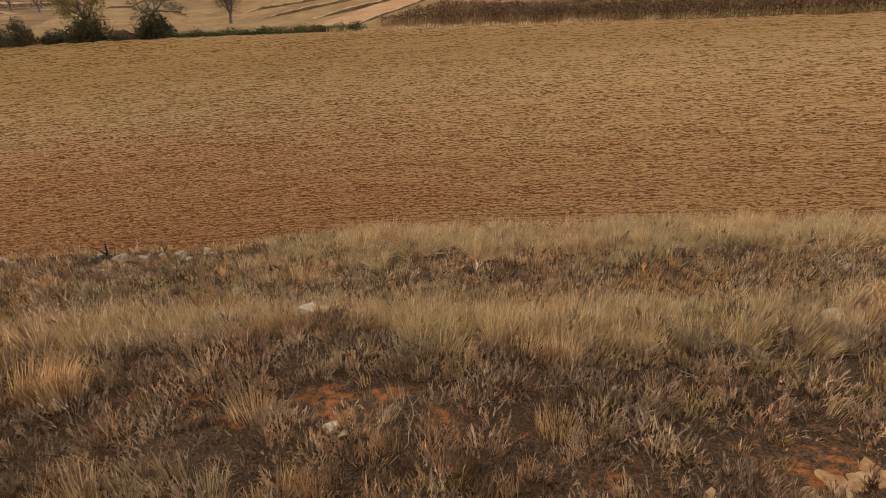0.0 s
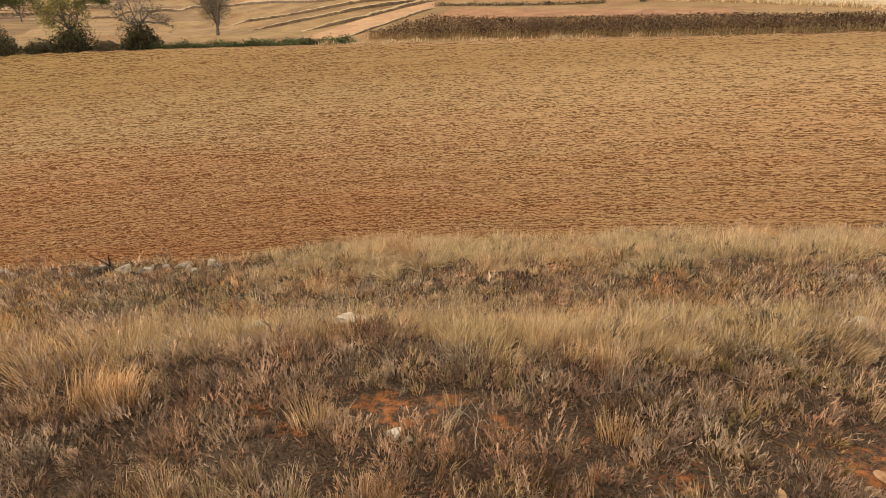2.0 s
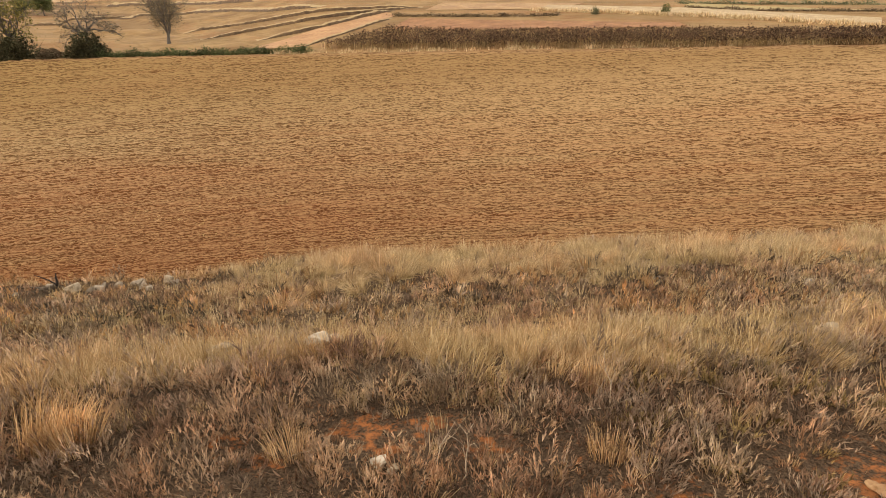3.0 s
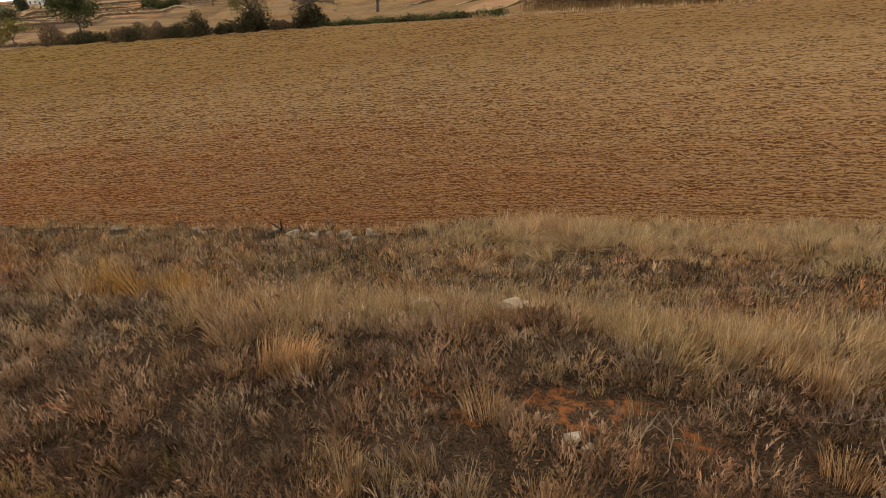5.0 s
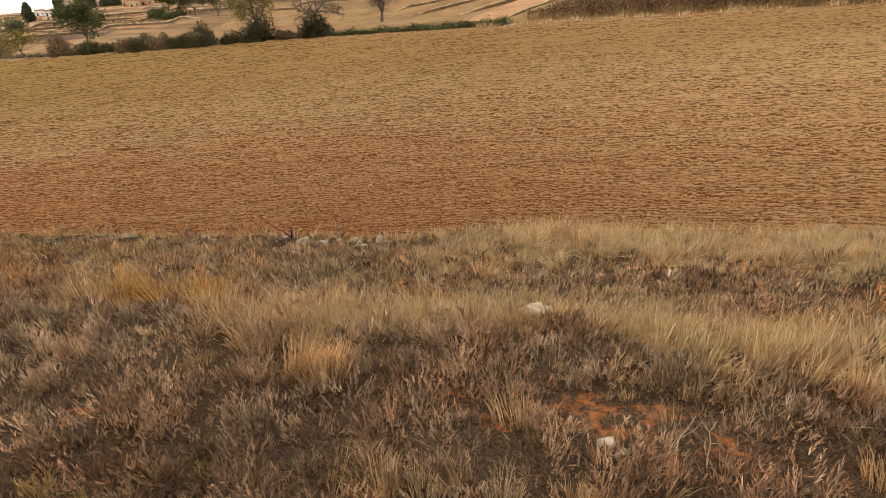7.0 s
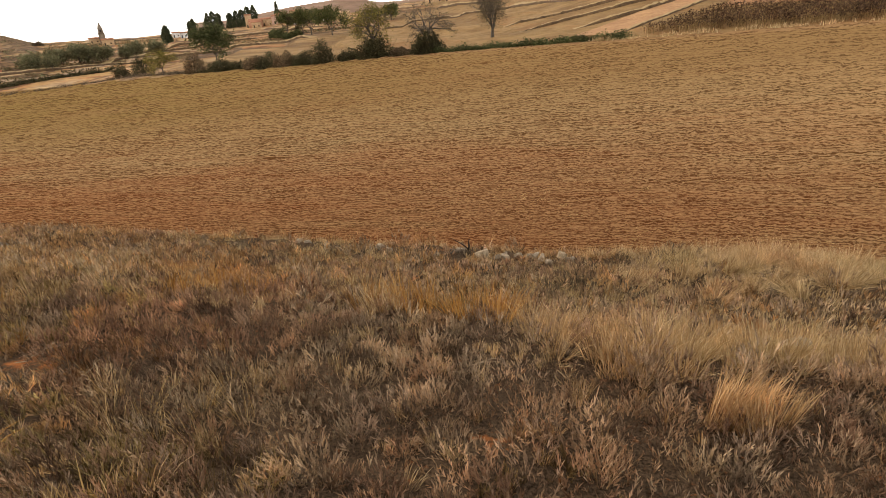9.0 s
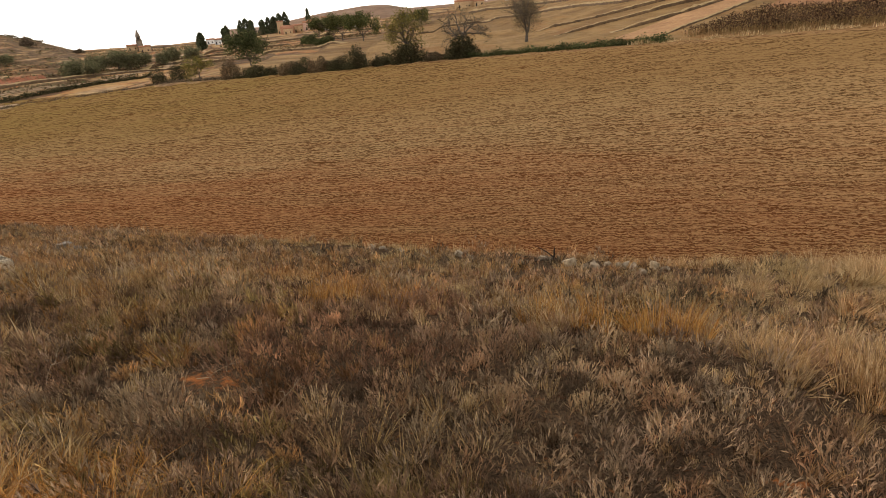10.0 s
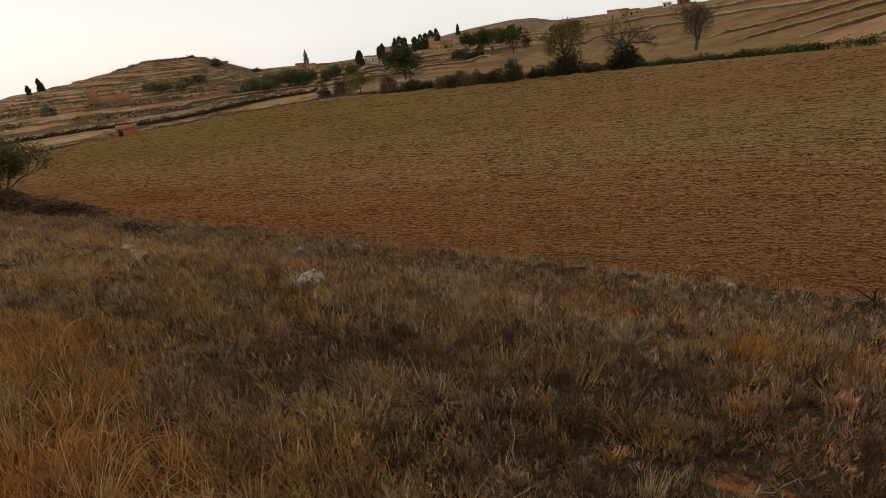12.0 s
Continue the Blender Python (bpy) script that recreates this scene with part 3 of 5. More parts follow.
def tree_parts(ob, height, trunk, limbs, leaf, leaves, leaf_size, spread=0.65, lift=0.15, haze=0.35, depth=2, radius=0.22, low=0.75, split=True, oval=None):
    """Trunk, forking limbs and a loose crown of leaf clumps, for a tree of that height."""
    stem, crown, tips, limb_meshes = Soup(), Soup(), [], []
    top = np.array([rng.normal() * 0.15, rng.normal() * 0.15, trunk])
    stem.tube([np.array([0, 0, -0.3]), top * 0.35 + rng.normal(size=3) * 0.06, top * 0.7 + rng.normal(size=3) * 0.06, top], [radius * 1.5, radius * 1.1, radius, radius * 0.85], 8)
    reach = (height - trunk) * 0.5
    wood = Soup()
    for k in range(limbs):
        a = 2 * np.pi * (k + rng.uniform(-0.3, 0.3)) / limbs
        way = np.array([np.cos(a) * spread * 1.3, np.sin(a) * spread * 1.3, 1.0])
        branches(wood, tips, top * rng.uniform(low, 1.0), way, reach, radius * 0.6, depth, spread, lift)
        if split:
            limb_meshes.append(wood.mesh("limb", BARK))
            wood = Soup()
    if not split:
        limb_meshes.append(wood.mesh("limbs", BARK))
    tips = np.array(tips)
    tall = tips[:, 2].max()
    c = tips[rng.integers(0, len(tips), leaves)] + rng.normal(size=(leaves, 3)) * haze
    crown.leaves(c, leaf_size * rng.uniform(0.5, 1.3, leaves))
    if oval:
        middle, across, up, count = oval
        d = rng.normal(size=(count, 3))
        d *= (rng.uniform(0.1, 1.0, (count, 1)) ** 0.4) / np.linalg.norm(d, axis=1, keepdims=True)
        d = wobble(d, 0.5, 2.4, 9.0)
        p = d * [across, across, up] + [0, 0, middle]
        crown.spikes(p * [0.75, 0.75, 0.9] + [0, 0, 0.05 * middle], p, np.full(count, 0.035), 0.03, False)
        crown.leaves(p + rng.normal(size=p.shape) * 0.2, leaf_size * rng.uniform(0.5, 1.2, count))
    me_crown = crown.mesh("crown", leaf)
    foot = trunk * 0.7
    stretch = (height - foot) / (tall + haze - foot)
    for m in (*limb_meshes, me_crown):
        m.transform(Matrix.Translation((0, 0, foot * (1 - stretch))) @ Matrix.Diagonal((1, 1, stretch, 1)))
    part("trunk", stem.mesh("trunk", BARK), ob)
    for m in limb_meshes:
        part("limb" if split else "limbs", m, ob)
    part("crown", me_crown, ob)
    return ob


def bush_mesh(name, width, deep, height, material, leaves, size, ragged=0.35):
    """A dense dome of small leaves with an uneven outline and a core of twigs."""
    s = Soup()
    d = rng.normal(size=(leaves, 3))
    d /= np.linalg.norm(d, axis=1, keepdims=True)
    d[:, 2] = np.abs(d[:, 2])
    r = rng.uniform(0.25, 1.0, leaves) ** 0.45
    p = wobble(d, ragged * 1.6, 1.9, rng.uniform(0, 50)) * r[:, None]
    s.leaves(p * [width / 2, deep / 2, height], size * rng.uniform(0.5, 1.2, leaves))
    n = 60
    q = rng.normal(size=(n, 3)) * [0.3, 0.3, 0]
    e = q * 2.2 + np.stack([np.zeros(n), np.zeros(n), rng.uniform(0.6, 1.1, n)], 1)
    k = np.array([width / 2, deep / 2, height])
    s.spikes(q * k, e * k, np.full(n, 0.05), 0.02)
    return s.mesh(name, material)


def bush(x, y, width, height, material, label, leaves=900, size=0.22, name="bush", group="bushes along the field hedge"):
    ob = new(name, bush_mesh(name, width, width * 0.8, height, material, leaves, size))
    ob.location = (x, y, ground_at(x, y) - 0.1)
    return tagged(ob, label, "bush", group)


def hedge_trees():
    t = thing("tree", -63.7, 113.3, "half-bare yellowing tree rising from ivy at the field edge", "tree", "trees along the field hedge")
    tree_parts(t, 11.3, 4.5, 9, LEAF_YELLOW, 3200, 0.2, 0.85, 0.12, 0.42, 3, 0.26, 0.55)
    bush(-63.0, 112.2, 7.0, 4.4, LEAF_DARK, "dark ivy thicket round the foot of a tree", 4000, 0.24, "ivy_thicket")
    t = thing("tree", -50.0, 110.8, "gnarled half-bare tree over a dark thicket at the field edge", "tree", "trees along the field hedge")
    tree_parts(t, 9.6, 4.2, 8, LEAF_GREY, 1500, 0.15, 1.0, 0.05, 0.3, 3, 0.3, 0.7)
    bush(-49.8, 110.0, 6.4, 3.7, LEAF_DARK, "dark bramble thicket under a bare tree", 4000, 0.24, "bramble_thicket")
    t = thing("tree", -41.3, 125.5, "grey round-crowned tree standing alone on a field bank", "tree", "trees along the field hedge")
    tree_parts(t, 10.4, 2.2, 9, LEAF_GREY, 1500, 0.15, 0.26, 0.1, 0.4, 3, 0.28, 0.5, oval=(6.0, 3.3, 4.3, 2400))


hedge_trees()

for bx, by, bw, bh, bm_, bl in (
    (-75.8, 112.6, 5.0, 5.2, LEAF_DARK, "tall dark bush in the field hedge"),
    (-82.5, 115.0, 6.0, 3.2, LEAF_DARK, "dark bramble bush in the field hedge"),
    (-88.0, 116.5, 7.0, 3.6, LEAF_BROWN, "brown withered bush in the field hedge"),
    (-94.5, 118.0, 7.0, 3.6, LEAF_DARK, "dark bramble bush in the field hedge"),
    (-101.0, 121.0, 6.0, 3.2, LEAF_BROWN, "brown withered bush in the field hedge"),
    (-70.0, 113.6, 5.5, 2.3, LEAF_DARK, "low dark bush in the field hedge"),
    (-57.0, 112.6, 5.0, 1.6, LEAF_BROWN, "low brown bush in the field hedge"),
    (-119.0, 128.6, 7.5, 3.6, LEAF_DARK, "dark spreading bush at the field edge"),
    (-112.0, 127.0, 4.5, 2.3, LEAF_DARK, "low dark bush at the field edge"),
    (-130.0, 131.0, 6.5, 6.2, LEAF_BROWN, "bare brown bush at the field edge"),
    (-174.0, 152.0, 7.0, 6.0, LEAF_DARK, "dark round bush beside the track"),
    (-184.0, 152.5, 5.5, 4.5, LEAF_DARK, "dark round bush beside the track"),
):
    bush(bx, by, 1.1 * bw, 0.95 * bh, bm_, bl, int(520 * bw), 0.2)

tree_parts(thing("tree", -149.0, 137.5, "young green-yellow tree at the field edge", "tree", "trees along the field hedge"), 7.5, 2.2, 5, LEAF_YELLOW, 1600, 0.3, 0.7, 0.2, 0.7, 2, 0.16)
tree_parts(thing("tree", -175.5, 191.0, "bushy green tree on a terrace behind the field", "tree", "trees on the terraces"), 13.5, 2.2, 8, LEAF_THICKET, 5200, 0.5, 0.55, 0.2, 1.1, 2, 0.25)
for tx, ty, th, tm in ((-205.0, 282.0, 13.0, LEAF), (-194.0, 280.0, 12.0, LEAF_DARK), (-174.0, 258.0, 13.0, LEAF), (-153.0, 243.0, 13.0, LEAF), (-150.0, 300.0, 8.0, LEAF), (-163.0, 306.0, 7.0, LEAF)):
    tree_parts(thing("tree", tx, ty, "dense dark green tree below the village", "tree", "trees below the village"), th, 2.6, 7, tm, 4200, 0.42, 0.5, 0.12, 0.9, 2, 0.25)


for tx, ty, tw, th in ((-193, 259, 9, 6.0), (-185, 261, 8, 4.2), (-181, 249, 8, 4.0), (-200, 264, 8, 6.4), (-206, 270, 7, 5.0)):
    bush(tx, ty, 0.9 * tw, 0.72 * th, LEAF_THICKET, "green thicket under the trees below the village", 1500, 0.34, "thicket", "thickets below the village")


def olive_grove():
    first = thing("olive_tree", -270.0, 180.0, "grey-green round-headed olive tree on the hillside", "tree", "olive trees on the hillside")
    tree_parts(first, 7.5, 1.8, 12, LEAF_OLIVE, 2000, 0.42, 0.8, 0.1, 0.9, 1, 0.22, split=False)
    second = thing("olive_tree", -281.0, 200.0, "grey-green round-headed olive tree on the hillside", "tree", "olive trees on the hillside")
    tree_parts(second, 8.0, 1.8, 12, LEAF_OLIVE, 2000, 0.42, 0.8, 0.1, 0.9, 1, 0.22, split=False)
    spots = [(-277, 186), (-262, 184), (-284, 205), (-279, 211), (-274, 214), (-285, 216), (-279, 224), (-272, 221), (-268, 229), (-264, 232), (-288, 208), (-256, 238), (-290, 222)]
    spots += [(-312, 149), (-306, 152), (-309, 157), (-305, 162), (-308, 166), (-320, 176), (-324, 184), (-316, 171), (-304, 147), (-330, 190)]
    for k, (x, y) in enumerate(spots):
        s = rng.uniform(0.8, 1.15) if k < 13 else rng.uniform(0.5, 0.7)
        copy_thing((first, second)[k % 2], pose(x, y, ground_at(x, y), 0, 0, rng.uniform(0, 360)) @ Matrix.Scale(s, 4))


olive_grove()


def cypress(x, y, height, width, label="dark slender cypress beside the village"):
    ob = thing("cypress", x, y, label, "tree", "cypresses near the village")
    s, n = Soup(), 1500
    h = rng.uniform(0.02, 1.0, n)
    lean = rng.uniform(0, 6)
    a = rng.uniform(0, 2 * np.pi, n)
    r = width / 2 * (np.maximum(0, 1 - h**3.0)) ** 0.6 * (1 + 0.3 * np.sin(9 * h + lean + 2 * a)) * rng.uniform(0.3, 1.15, n) ** 0.5
    s.leaves(np.stack([r * np.cos(a), r * np.sin(a), h * height], 1), rng.uniform(0.4, 0.85, n))
    part("trunk", Soup().tube([(0, 0, -0.3), (0, 0, height * 0.5)], [0.25, 0.12]).mesh("trunk", BARK), ob)
    part("crown", s.mesh("crown", LEAF_CYPRESS), ob)


for cx, cy, ch, cw in ((-341, 330, 11.5, 5.5), (-346, 334, 11.5, 5.0), (-351, 338, 9.5, 4.6), (-366, 383, 12.5, 5), (-372, 386, 11, 5), (-391, 428, 15, 6), (-385, 428, 15.5, 6.5), (-378, 427, 13.5, 6), (-366, 427, 12, 6), (-358, 426, 13, 6.5), (-351, 425, 13, 6.5), (-344, 424, 14.5, 6.5), (-337, 423, 15, 6.0), (-312, 421, 15, 3.6), (-470, 146, 6, 2.5), (-505, 165, 9, 3), (-509, 168, 6, 2.5)):
    cypress(cx, cy, ch, cw)


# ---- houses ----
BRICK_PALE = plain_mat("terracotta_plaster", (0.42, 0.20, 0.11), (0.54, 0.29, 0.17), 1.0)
TOWER = plain_mat("dark_weathered_masonry", (0.16, 0.12, 0.085), (0.28, 0.21, 0.15), 1.0)
def house(x, y, wide, deep, tall, turn, wall, roof, label, openings=((-0.25, 0.0, 0.9, 2.0), (0.25, 0.9, 0.9, 1.0)), pitch=0.28, name="house", sink=0.6):
    """A gabled house with eaves; doors and windows, panels painted as dark insides, on the side that faces the field.
    """
    ob = thing(name, x, y, label, "house", "houses of the village", turn=turn)
    w, d = wide / 2, deep / 2
    cuts = [(u * wide, z, ow, oh) for u, z, ow, oh in openings]
    r = pitch * d
    co = [(sx * w, sy * d, z) for z in (-sink, tall) for sy in (-1, 1) for sx in (-1, 1)] + [(-w, 0, tall + r), (w, 0, tall + r)]
    part("wall", Soup().add(co, [(0, 1, 4), (1, 5, 4), (2, 6, 3), (3, 6, 7), (0, 4, 2), (2, 4, 6), (1, 3, 5), (3, 7, 5), (4, 8, 6), (5, 7, 9), (4, 5, 8), (5, 9, 8), (6, 8, 7), (7, 8, 9)]).mesh("wall", wall), ob)
    e, k = 0.35, 0.16
    for side in (-1, 1):
        co = [(sx * (w + e), side * (d + e), tall - pitch * e + dz) for dz in (0, k) for sx in (-1, 1)] + [(sx * (w + e), 0, tall + r + dz) for dz in (0, k) for sx in (-1, 1)]
        part("roof", Soup().add(co, [(0, 1, 4), (1, 5, 4), (2, 6, 3), (3, 6, 7), (0, 2, 1), (1, 2, 3), (0, 4, 2), (2, 4, 6), (1, 3, 5), (3, 7, 5)]).mesh("roof", roof), ob)
    for u, z, ow, oh in cuts:
        part("door" if z == 0 else "window", box_mesh("leaf", SHADE, u - ow / 2, u + ow / 2, -d - 0.05, -d + 0.02, z, z + oh), ob)
    return ob


house(-200.0, 83.6, 5.5, 3.9, 2.5, 52, HUT, TILE, "small red brick field hut with a tiled roof", ((-0.3, 0.0, 1.2, 2.0),), 0.42, "field_hut")
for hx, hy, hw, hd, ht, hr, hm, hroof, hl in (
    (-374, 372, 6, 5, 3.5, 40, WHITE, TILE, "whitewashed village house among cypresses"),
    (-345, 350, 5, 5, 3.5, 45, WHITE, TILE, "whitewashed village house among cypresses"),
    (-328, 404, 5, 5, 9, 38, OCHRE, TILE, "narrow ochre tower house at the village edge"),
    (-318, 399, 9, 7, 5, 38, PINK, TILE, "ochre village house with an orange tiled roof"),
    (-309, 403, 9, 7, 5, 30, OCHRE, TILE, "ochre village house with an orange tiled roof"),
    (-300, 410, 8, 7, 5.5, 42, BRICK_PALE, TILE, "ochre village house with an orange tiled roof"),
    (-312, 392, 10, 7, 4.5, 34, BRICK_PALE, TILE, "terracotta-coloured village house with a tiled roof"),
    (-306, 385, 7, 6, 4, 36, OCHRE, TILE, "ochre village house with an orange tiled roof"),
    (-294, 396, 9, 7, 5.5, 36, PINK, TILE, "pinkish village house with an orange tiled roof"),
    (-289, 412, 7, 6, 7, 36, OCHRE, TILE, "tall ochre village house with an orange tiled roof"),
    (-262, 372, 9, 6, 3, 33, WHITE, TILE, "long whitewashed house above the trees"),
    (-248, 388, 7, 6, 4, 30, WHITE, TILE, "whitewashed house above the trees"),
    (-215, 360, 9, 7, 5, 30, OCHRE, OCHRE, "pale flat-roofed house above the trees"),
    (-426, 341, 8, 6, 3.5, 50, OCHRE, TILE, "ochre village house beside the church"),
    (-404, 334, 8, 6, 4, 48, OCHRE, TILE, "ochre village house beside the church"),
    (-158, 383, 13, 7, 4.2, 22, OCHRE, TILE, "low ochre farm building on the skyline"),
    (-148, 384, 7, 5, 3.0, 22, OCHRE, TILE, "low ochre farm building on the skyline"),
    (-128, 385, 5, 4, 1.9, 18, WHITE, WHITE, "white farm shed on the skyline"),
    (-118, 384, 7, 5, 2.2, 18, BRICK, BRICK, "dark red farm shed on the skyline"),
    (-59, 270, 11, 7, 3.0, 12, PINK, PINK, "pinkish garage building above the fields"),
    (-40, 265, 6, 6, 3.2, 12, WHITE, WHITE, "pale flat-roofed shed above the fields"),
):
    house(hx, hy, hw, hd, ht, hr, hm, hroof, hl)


def church():
    x, y = -417, 341
    ob = thing("church_tower", x, y, "dark stone church tower with a pointed spire on the skyline", "church", z=ground_at(x, y), turn=50)
    part("wall", box_mesh("wall", TOWER, -2.2, 2.2, -2.2, 2.2, -1, 7.0), ob)
    part("cornice", box_mesh("cornice", TOWER, -2.5, 2.5, -2.5, 2.5, 7.0, 7.4), ob)
    part("belfry", box_mesh("belfry", TOWER, -1.7, 1.7, -1.7, 1.7, 7.4, 10), ob)
    # the belfry is solid; a panel painted dark stands for the shade inside
    part("opening_panel", box_mesh("opening_panel", SHADE, -0.6, 0.6, -1.75, -1.65, 8.0, 9.5), ob)
    part("spire", Soup().add([(-1.8, -1.8, 10), (1.8, -1.8, 10), (1.8, 1.8, 10), (-1.8, 1.8, 10), (0, 0, 15.5)], [(0, 1, 4), (1, 2, 4), (2, 3, 4), (3, 0, 4)]).mesh("spire", TOWER), ob)
    part("nave", Soup().box(2.6, 7.5, -3, 3, -1, 3.2).mesh("nave", TOWER), ob)


church()


# ---- sunflowers, dead on their stalks ----
def sunflowers():
    stems, heads = Soup(), Soup()
    n = 9500
    u, v = rng.uniform(0, 1, n), rng.uniform(0, 1, n)
    row = np.round(v * 26) / 26 + rng.normal(size=n) * 0.004
    near_x, far_x = -9 + 75 * u, 2 + 70 * u
    near_y = 94.5 - 0.5 * (near_x + 9)
    far_y = np.interp(far_x, (2, 9, 16, 24, 41, 50, 72), (107, 99.5, 94, 90, 81.5, 74.8, 63.5))
    p = np.column_stack([near_x + (far_x - near_x) * row, near_y + (far_y - near_y) * row])
    base = np.column_stack([p, land(p[:, 0], p[:, 1]) - 0.05])
    h = rng.uniform(0.95, 1.45, n)
    top = base + np.column_stack([rng.normal(size=n) * 0.07, rng.normal(size=n) * 0.07, h])
    stems.spikes(base, top, np.full(n, 0.07), 0.0)
    heads.leaves(top + np.column_stack([rng.normal(size=(n, 2)) * 0.08, -0.1 - 0.05 * rng.uniform(size=n)]), rng.uniform(0.12, 0.2, n))
    stems.leaves(base + (top - base) * rng.uniform(0.1, 0.7, (n, 1)) + rng.normal(size=(n, 3)) * 0.1, rng.uniform(0.1, 0.2, n))
    for k in range(2):
        heads.leaves(base + (top - base) * rng.uniform(0.55, 1.0, (n, 1)) + rng.normal(size=(n, 3)) * 0.12, rng.uniform(0.08, 0.16, n))
    tagged(new("sunflower_stalks", stems.mesh("sunflower_stalks", STALK_TAN)), "pale dry stalks of a dead sunflower crop", "sunflowers", kind="stuff")
    tagged(new("sunflower_heads", heads.mesh("sunflower_heads", CHAR_LEAF)), "blackened drooping heads and leaves of dead sunflowers", "sunflowers", kind="stuff")


STALK_TAN = blade_mat("tan_stalks", (0.16, 0.11, 0.05), (0.28, 0.19, 0.09), (0.42, 0.3, 0.16), 0.3)
CHAR_LEAF = blade_mat("blackened_leaves", (0.045, 0.025, 0.015), (0.10, 0.06, 0.036), (0.19, 0.12, 0.07), 0.3)
sunflowers()


def strip(name, material, width, points, height, count, label, blade=0.5, leaf=False, clumps=False):
    """A bank or hedge of dry grass or leaves along a line in the plan."""
    s = Soup()
    pts = np.array(points, float)
    seg = np.linalg.norm(np.diff(pts, axis=0), axis=1)
    at = rng.uniform(0, seg.sum(), count)
    along = np.concatenate([[0], np.cumsum(seg)])
    xy = np.column_stack([np.interp(at, along, pts[:, 0]), np.interp(at, along, pts[:, 1])]) + rng.normal(size=(count, 2)) * width / 3
    if clumps:
        keep = np.sin(0.9 * at) * np.sin(0.37 * at + 1) + 0.5 * np.sin(2.3 * at) + 0.3 * rng.normal(size=count) > 0.15
        at, xy, count = at[keep], xy[keep], int(keep.sum())
    lump = 0.55 + 0.45 * np.sin(at * 1.3) * np.sin(at * 0.47 + 1) + 0.2 * rng.normal(size=count)
    base = np.column_stack([xy, land(xy[:, 0], xy[:, 1]) - 0.05])
    if leaf:
        s.leaves(base + np.column_stack([rng.normal(size=(count, 2)) * 0.2, np.abs(lump) * height * rng.uniform(0, 1, count)]), blade * rng.uniform(0.5, 1.2, count))
    else:
        s.spikes(base, base + np.column_stack([rng.normal(size=(count, 2)) * 0.25 * height, (0.4 + np.abs(lump)) * height]), np.full(count, blade), 0.05, False)
    return tagged(new(name, s.mesh(name, material)), label, "hedge" if leaf else "grass", kind="stuff")


strip("low_hedge", LEAF_THICKET, 1.5, [(-49, 109.6), (-36, 104.2), (-24, 99.2), (-11, 93.8)], 1.15, 11000, "low dark green bramble hedge along the field edge", 0.17, True)
strip("low_hedge", LEAF_DARK, 1.6, [(-128, 129.6), (-100, 124.4), (-73, 119.0), (-58, 112.9)], 1.6, 4500, "dark straggling hedge along the field edge", 0.22, True)
strip("edge_grass", PALE, 1.4, [(-16, 94.9), (-6, 90.9), (30, 75.8), (66, 60.6)], 0.5, 5200, "pale dry grass along the edge of the sunflowers", 0.16, clumps=True)
strip("track_scrub", LEAF_BROWN_DARK, 2.0, [(-206, 20), (-206.5, 80), (-207, 120), (-190, 139), (-175, 148), (-130, 133)], 1.1, 9000, "dark brown scrub along the field edge", 0.26, True)
strip("track_scrub", LEAF_DARK, 3.0, [(-247, 45), (-240, 66), (-236, 86), (-224, 100), (-221, 116), (-226, 136), (-236, 168), (-232, 190)], 1.7, 10000, "dark scrub along the sunken ditch", 0.42, True)
strip("hilltop_edge", LEAF_BROWN_DARK, 3.0, [(-524, 335), (-515, 295), (-507, 268), (-520, 250), (-517, 228)], 1.8, 3500, "dark rim of scrub and rock on the hilltop", 0.6, True)


def terrace_scrub():
    """Dark scrub and weeds on the banks between the terraces."""
    dark, dry = Soup(), Soup()
    n = 260000
    a, d = np.radians(rng.uniform(27, 82, n)), 140 + 520 * rng.uniform(0, 1, n) ** 1.2
    x, y = -4 - d * np.sin(a), d * np.cos(a)
    out = np.maximum(y - field_edge(x), -205 - x)
    z = land(x, y)
    steep = land(x - 2.5 * np.sin(a), y + 2.5 * np.cos(a)) - land(x + 2.5 * np.sin(a), y - 2.5 * np.cos(a))
    lumps = np.sin(0.11 * x + 0.05 * y) * np.sin(0.09 * y - 0.04 * x + 1) + 0.5 * np.sin(0.33 * x) * np.sin(0.29 * y)
    keep = (out > 4) & (steep > 0.6) & (lumps > -0.35) & (rng.uniform(0, 1, n) < 0.75)
    p = np.column_stack([x, y, z + 0.1])[keep]
    k = rng.uniform(0, 1, len(p)) < 0.4
    for soup, q, s in ((dark, p[k], 0.6), (dry, p[~k], 0.7)):
        for _ in range(2):
            soup.leaves(q + rng.normal(size=q.shape) * [1.0, 1.0, 0.15] + [0, 0, 0.05], 0.85 * s * rng.uniform(0.5, 1.3, len(q)))
    tagged(new("terrace_scrub", dark.mesh("terrace_scrub", LEAF_OLIVE)), "dark scrub on the banks of the terraces", "scrub", kind="stuff")
    tagged(new("terrace_weeds", dry.mesh("terrace_weeds", LEAF_BROWN)), "dry weeds on the banks of the terraces", "weeds", kind="stuff")


terrace_scrub()


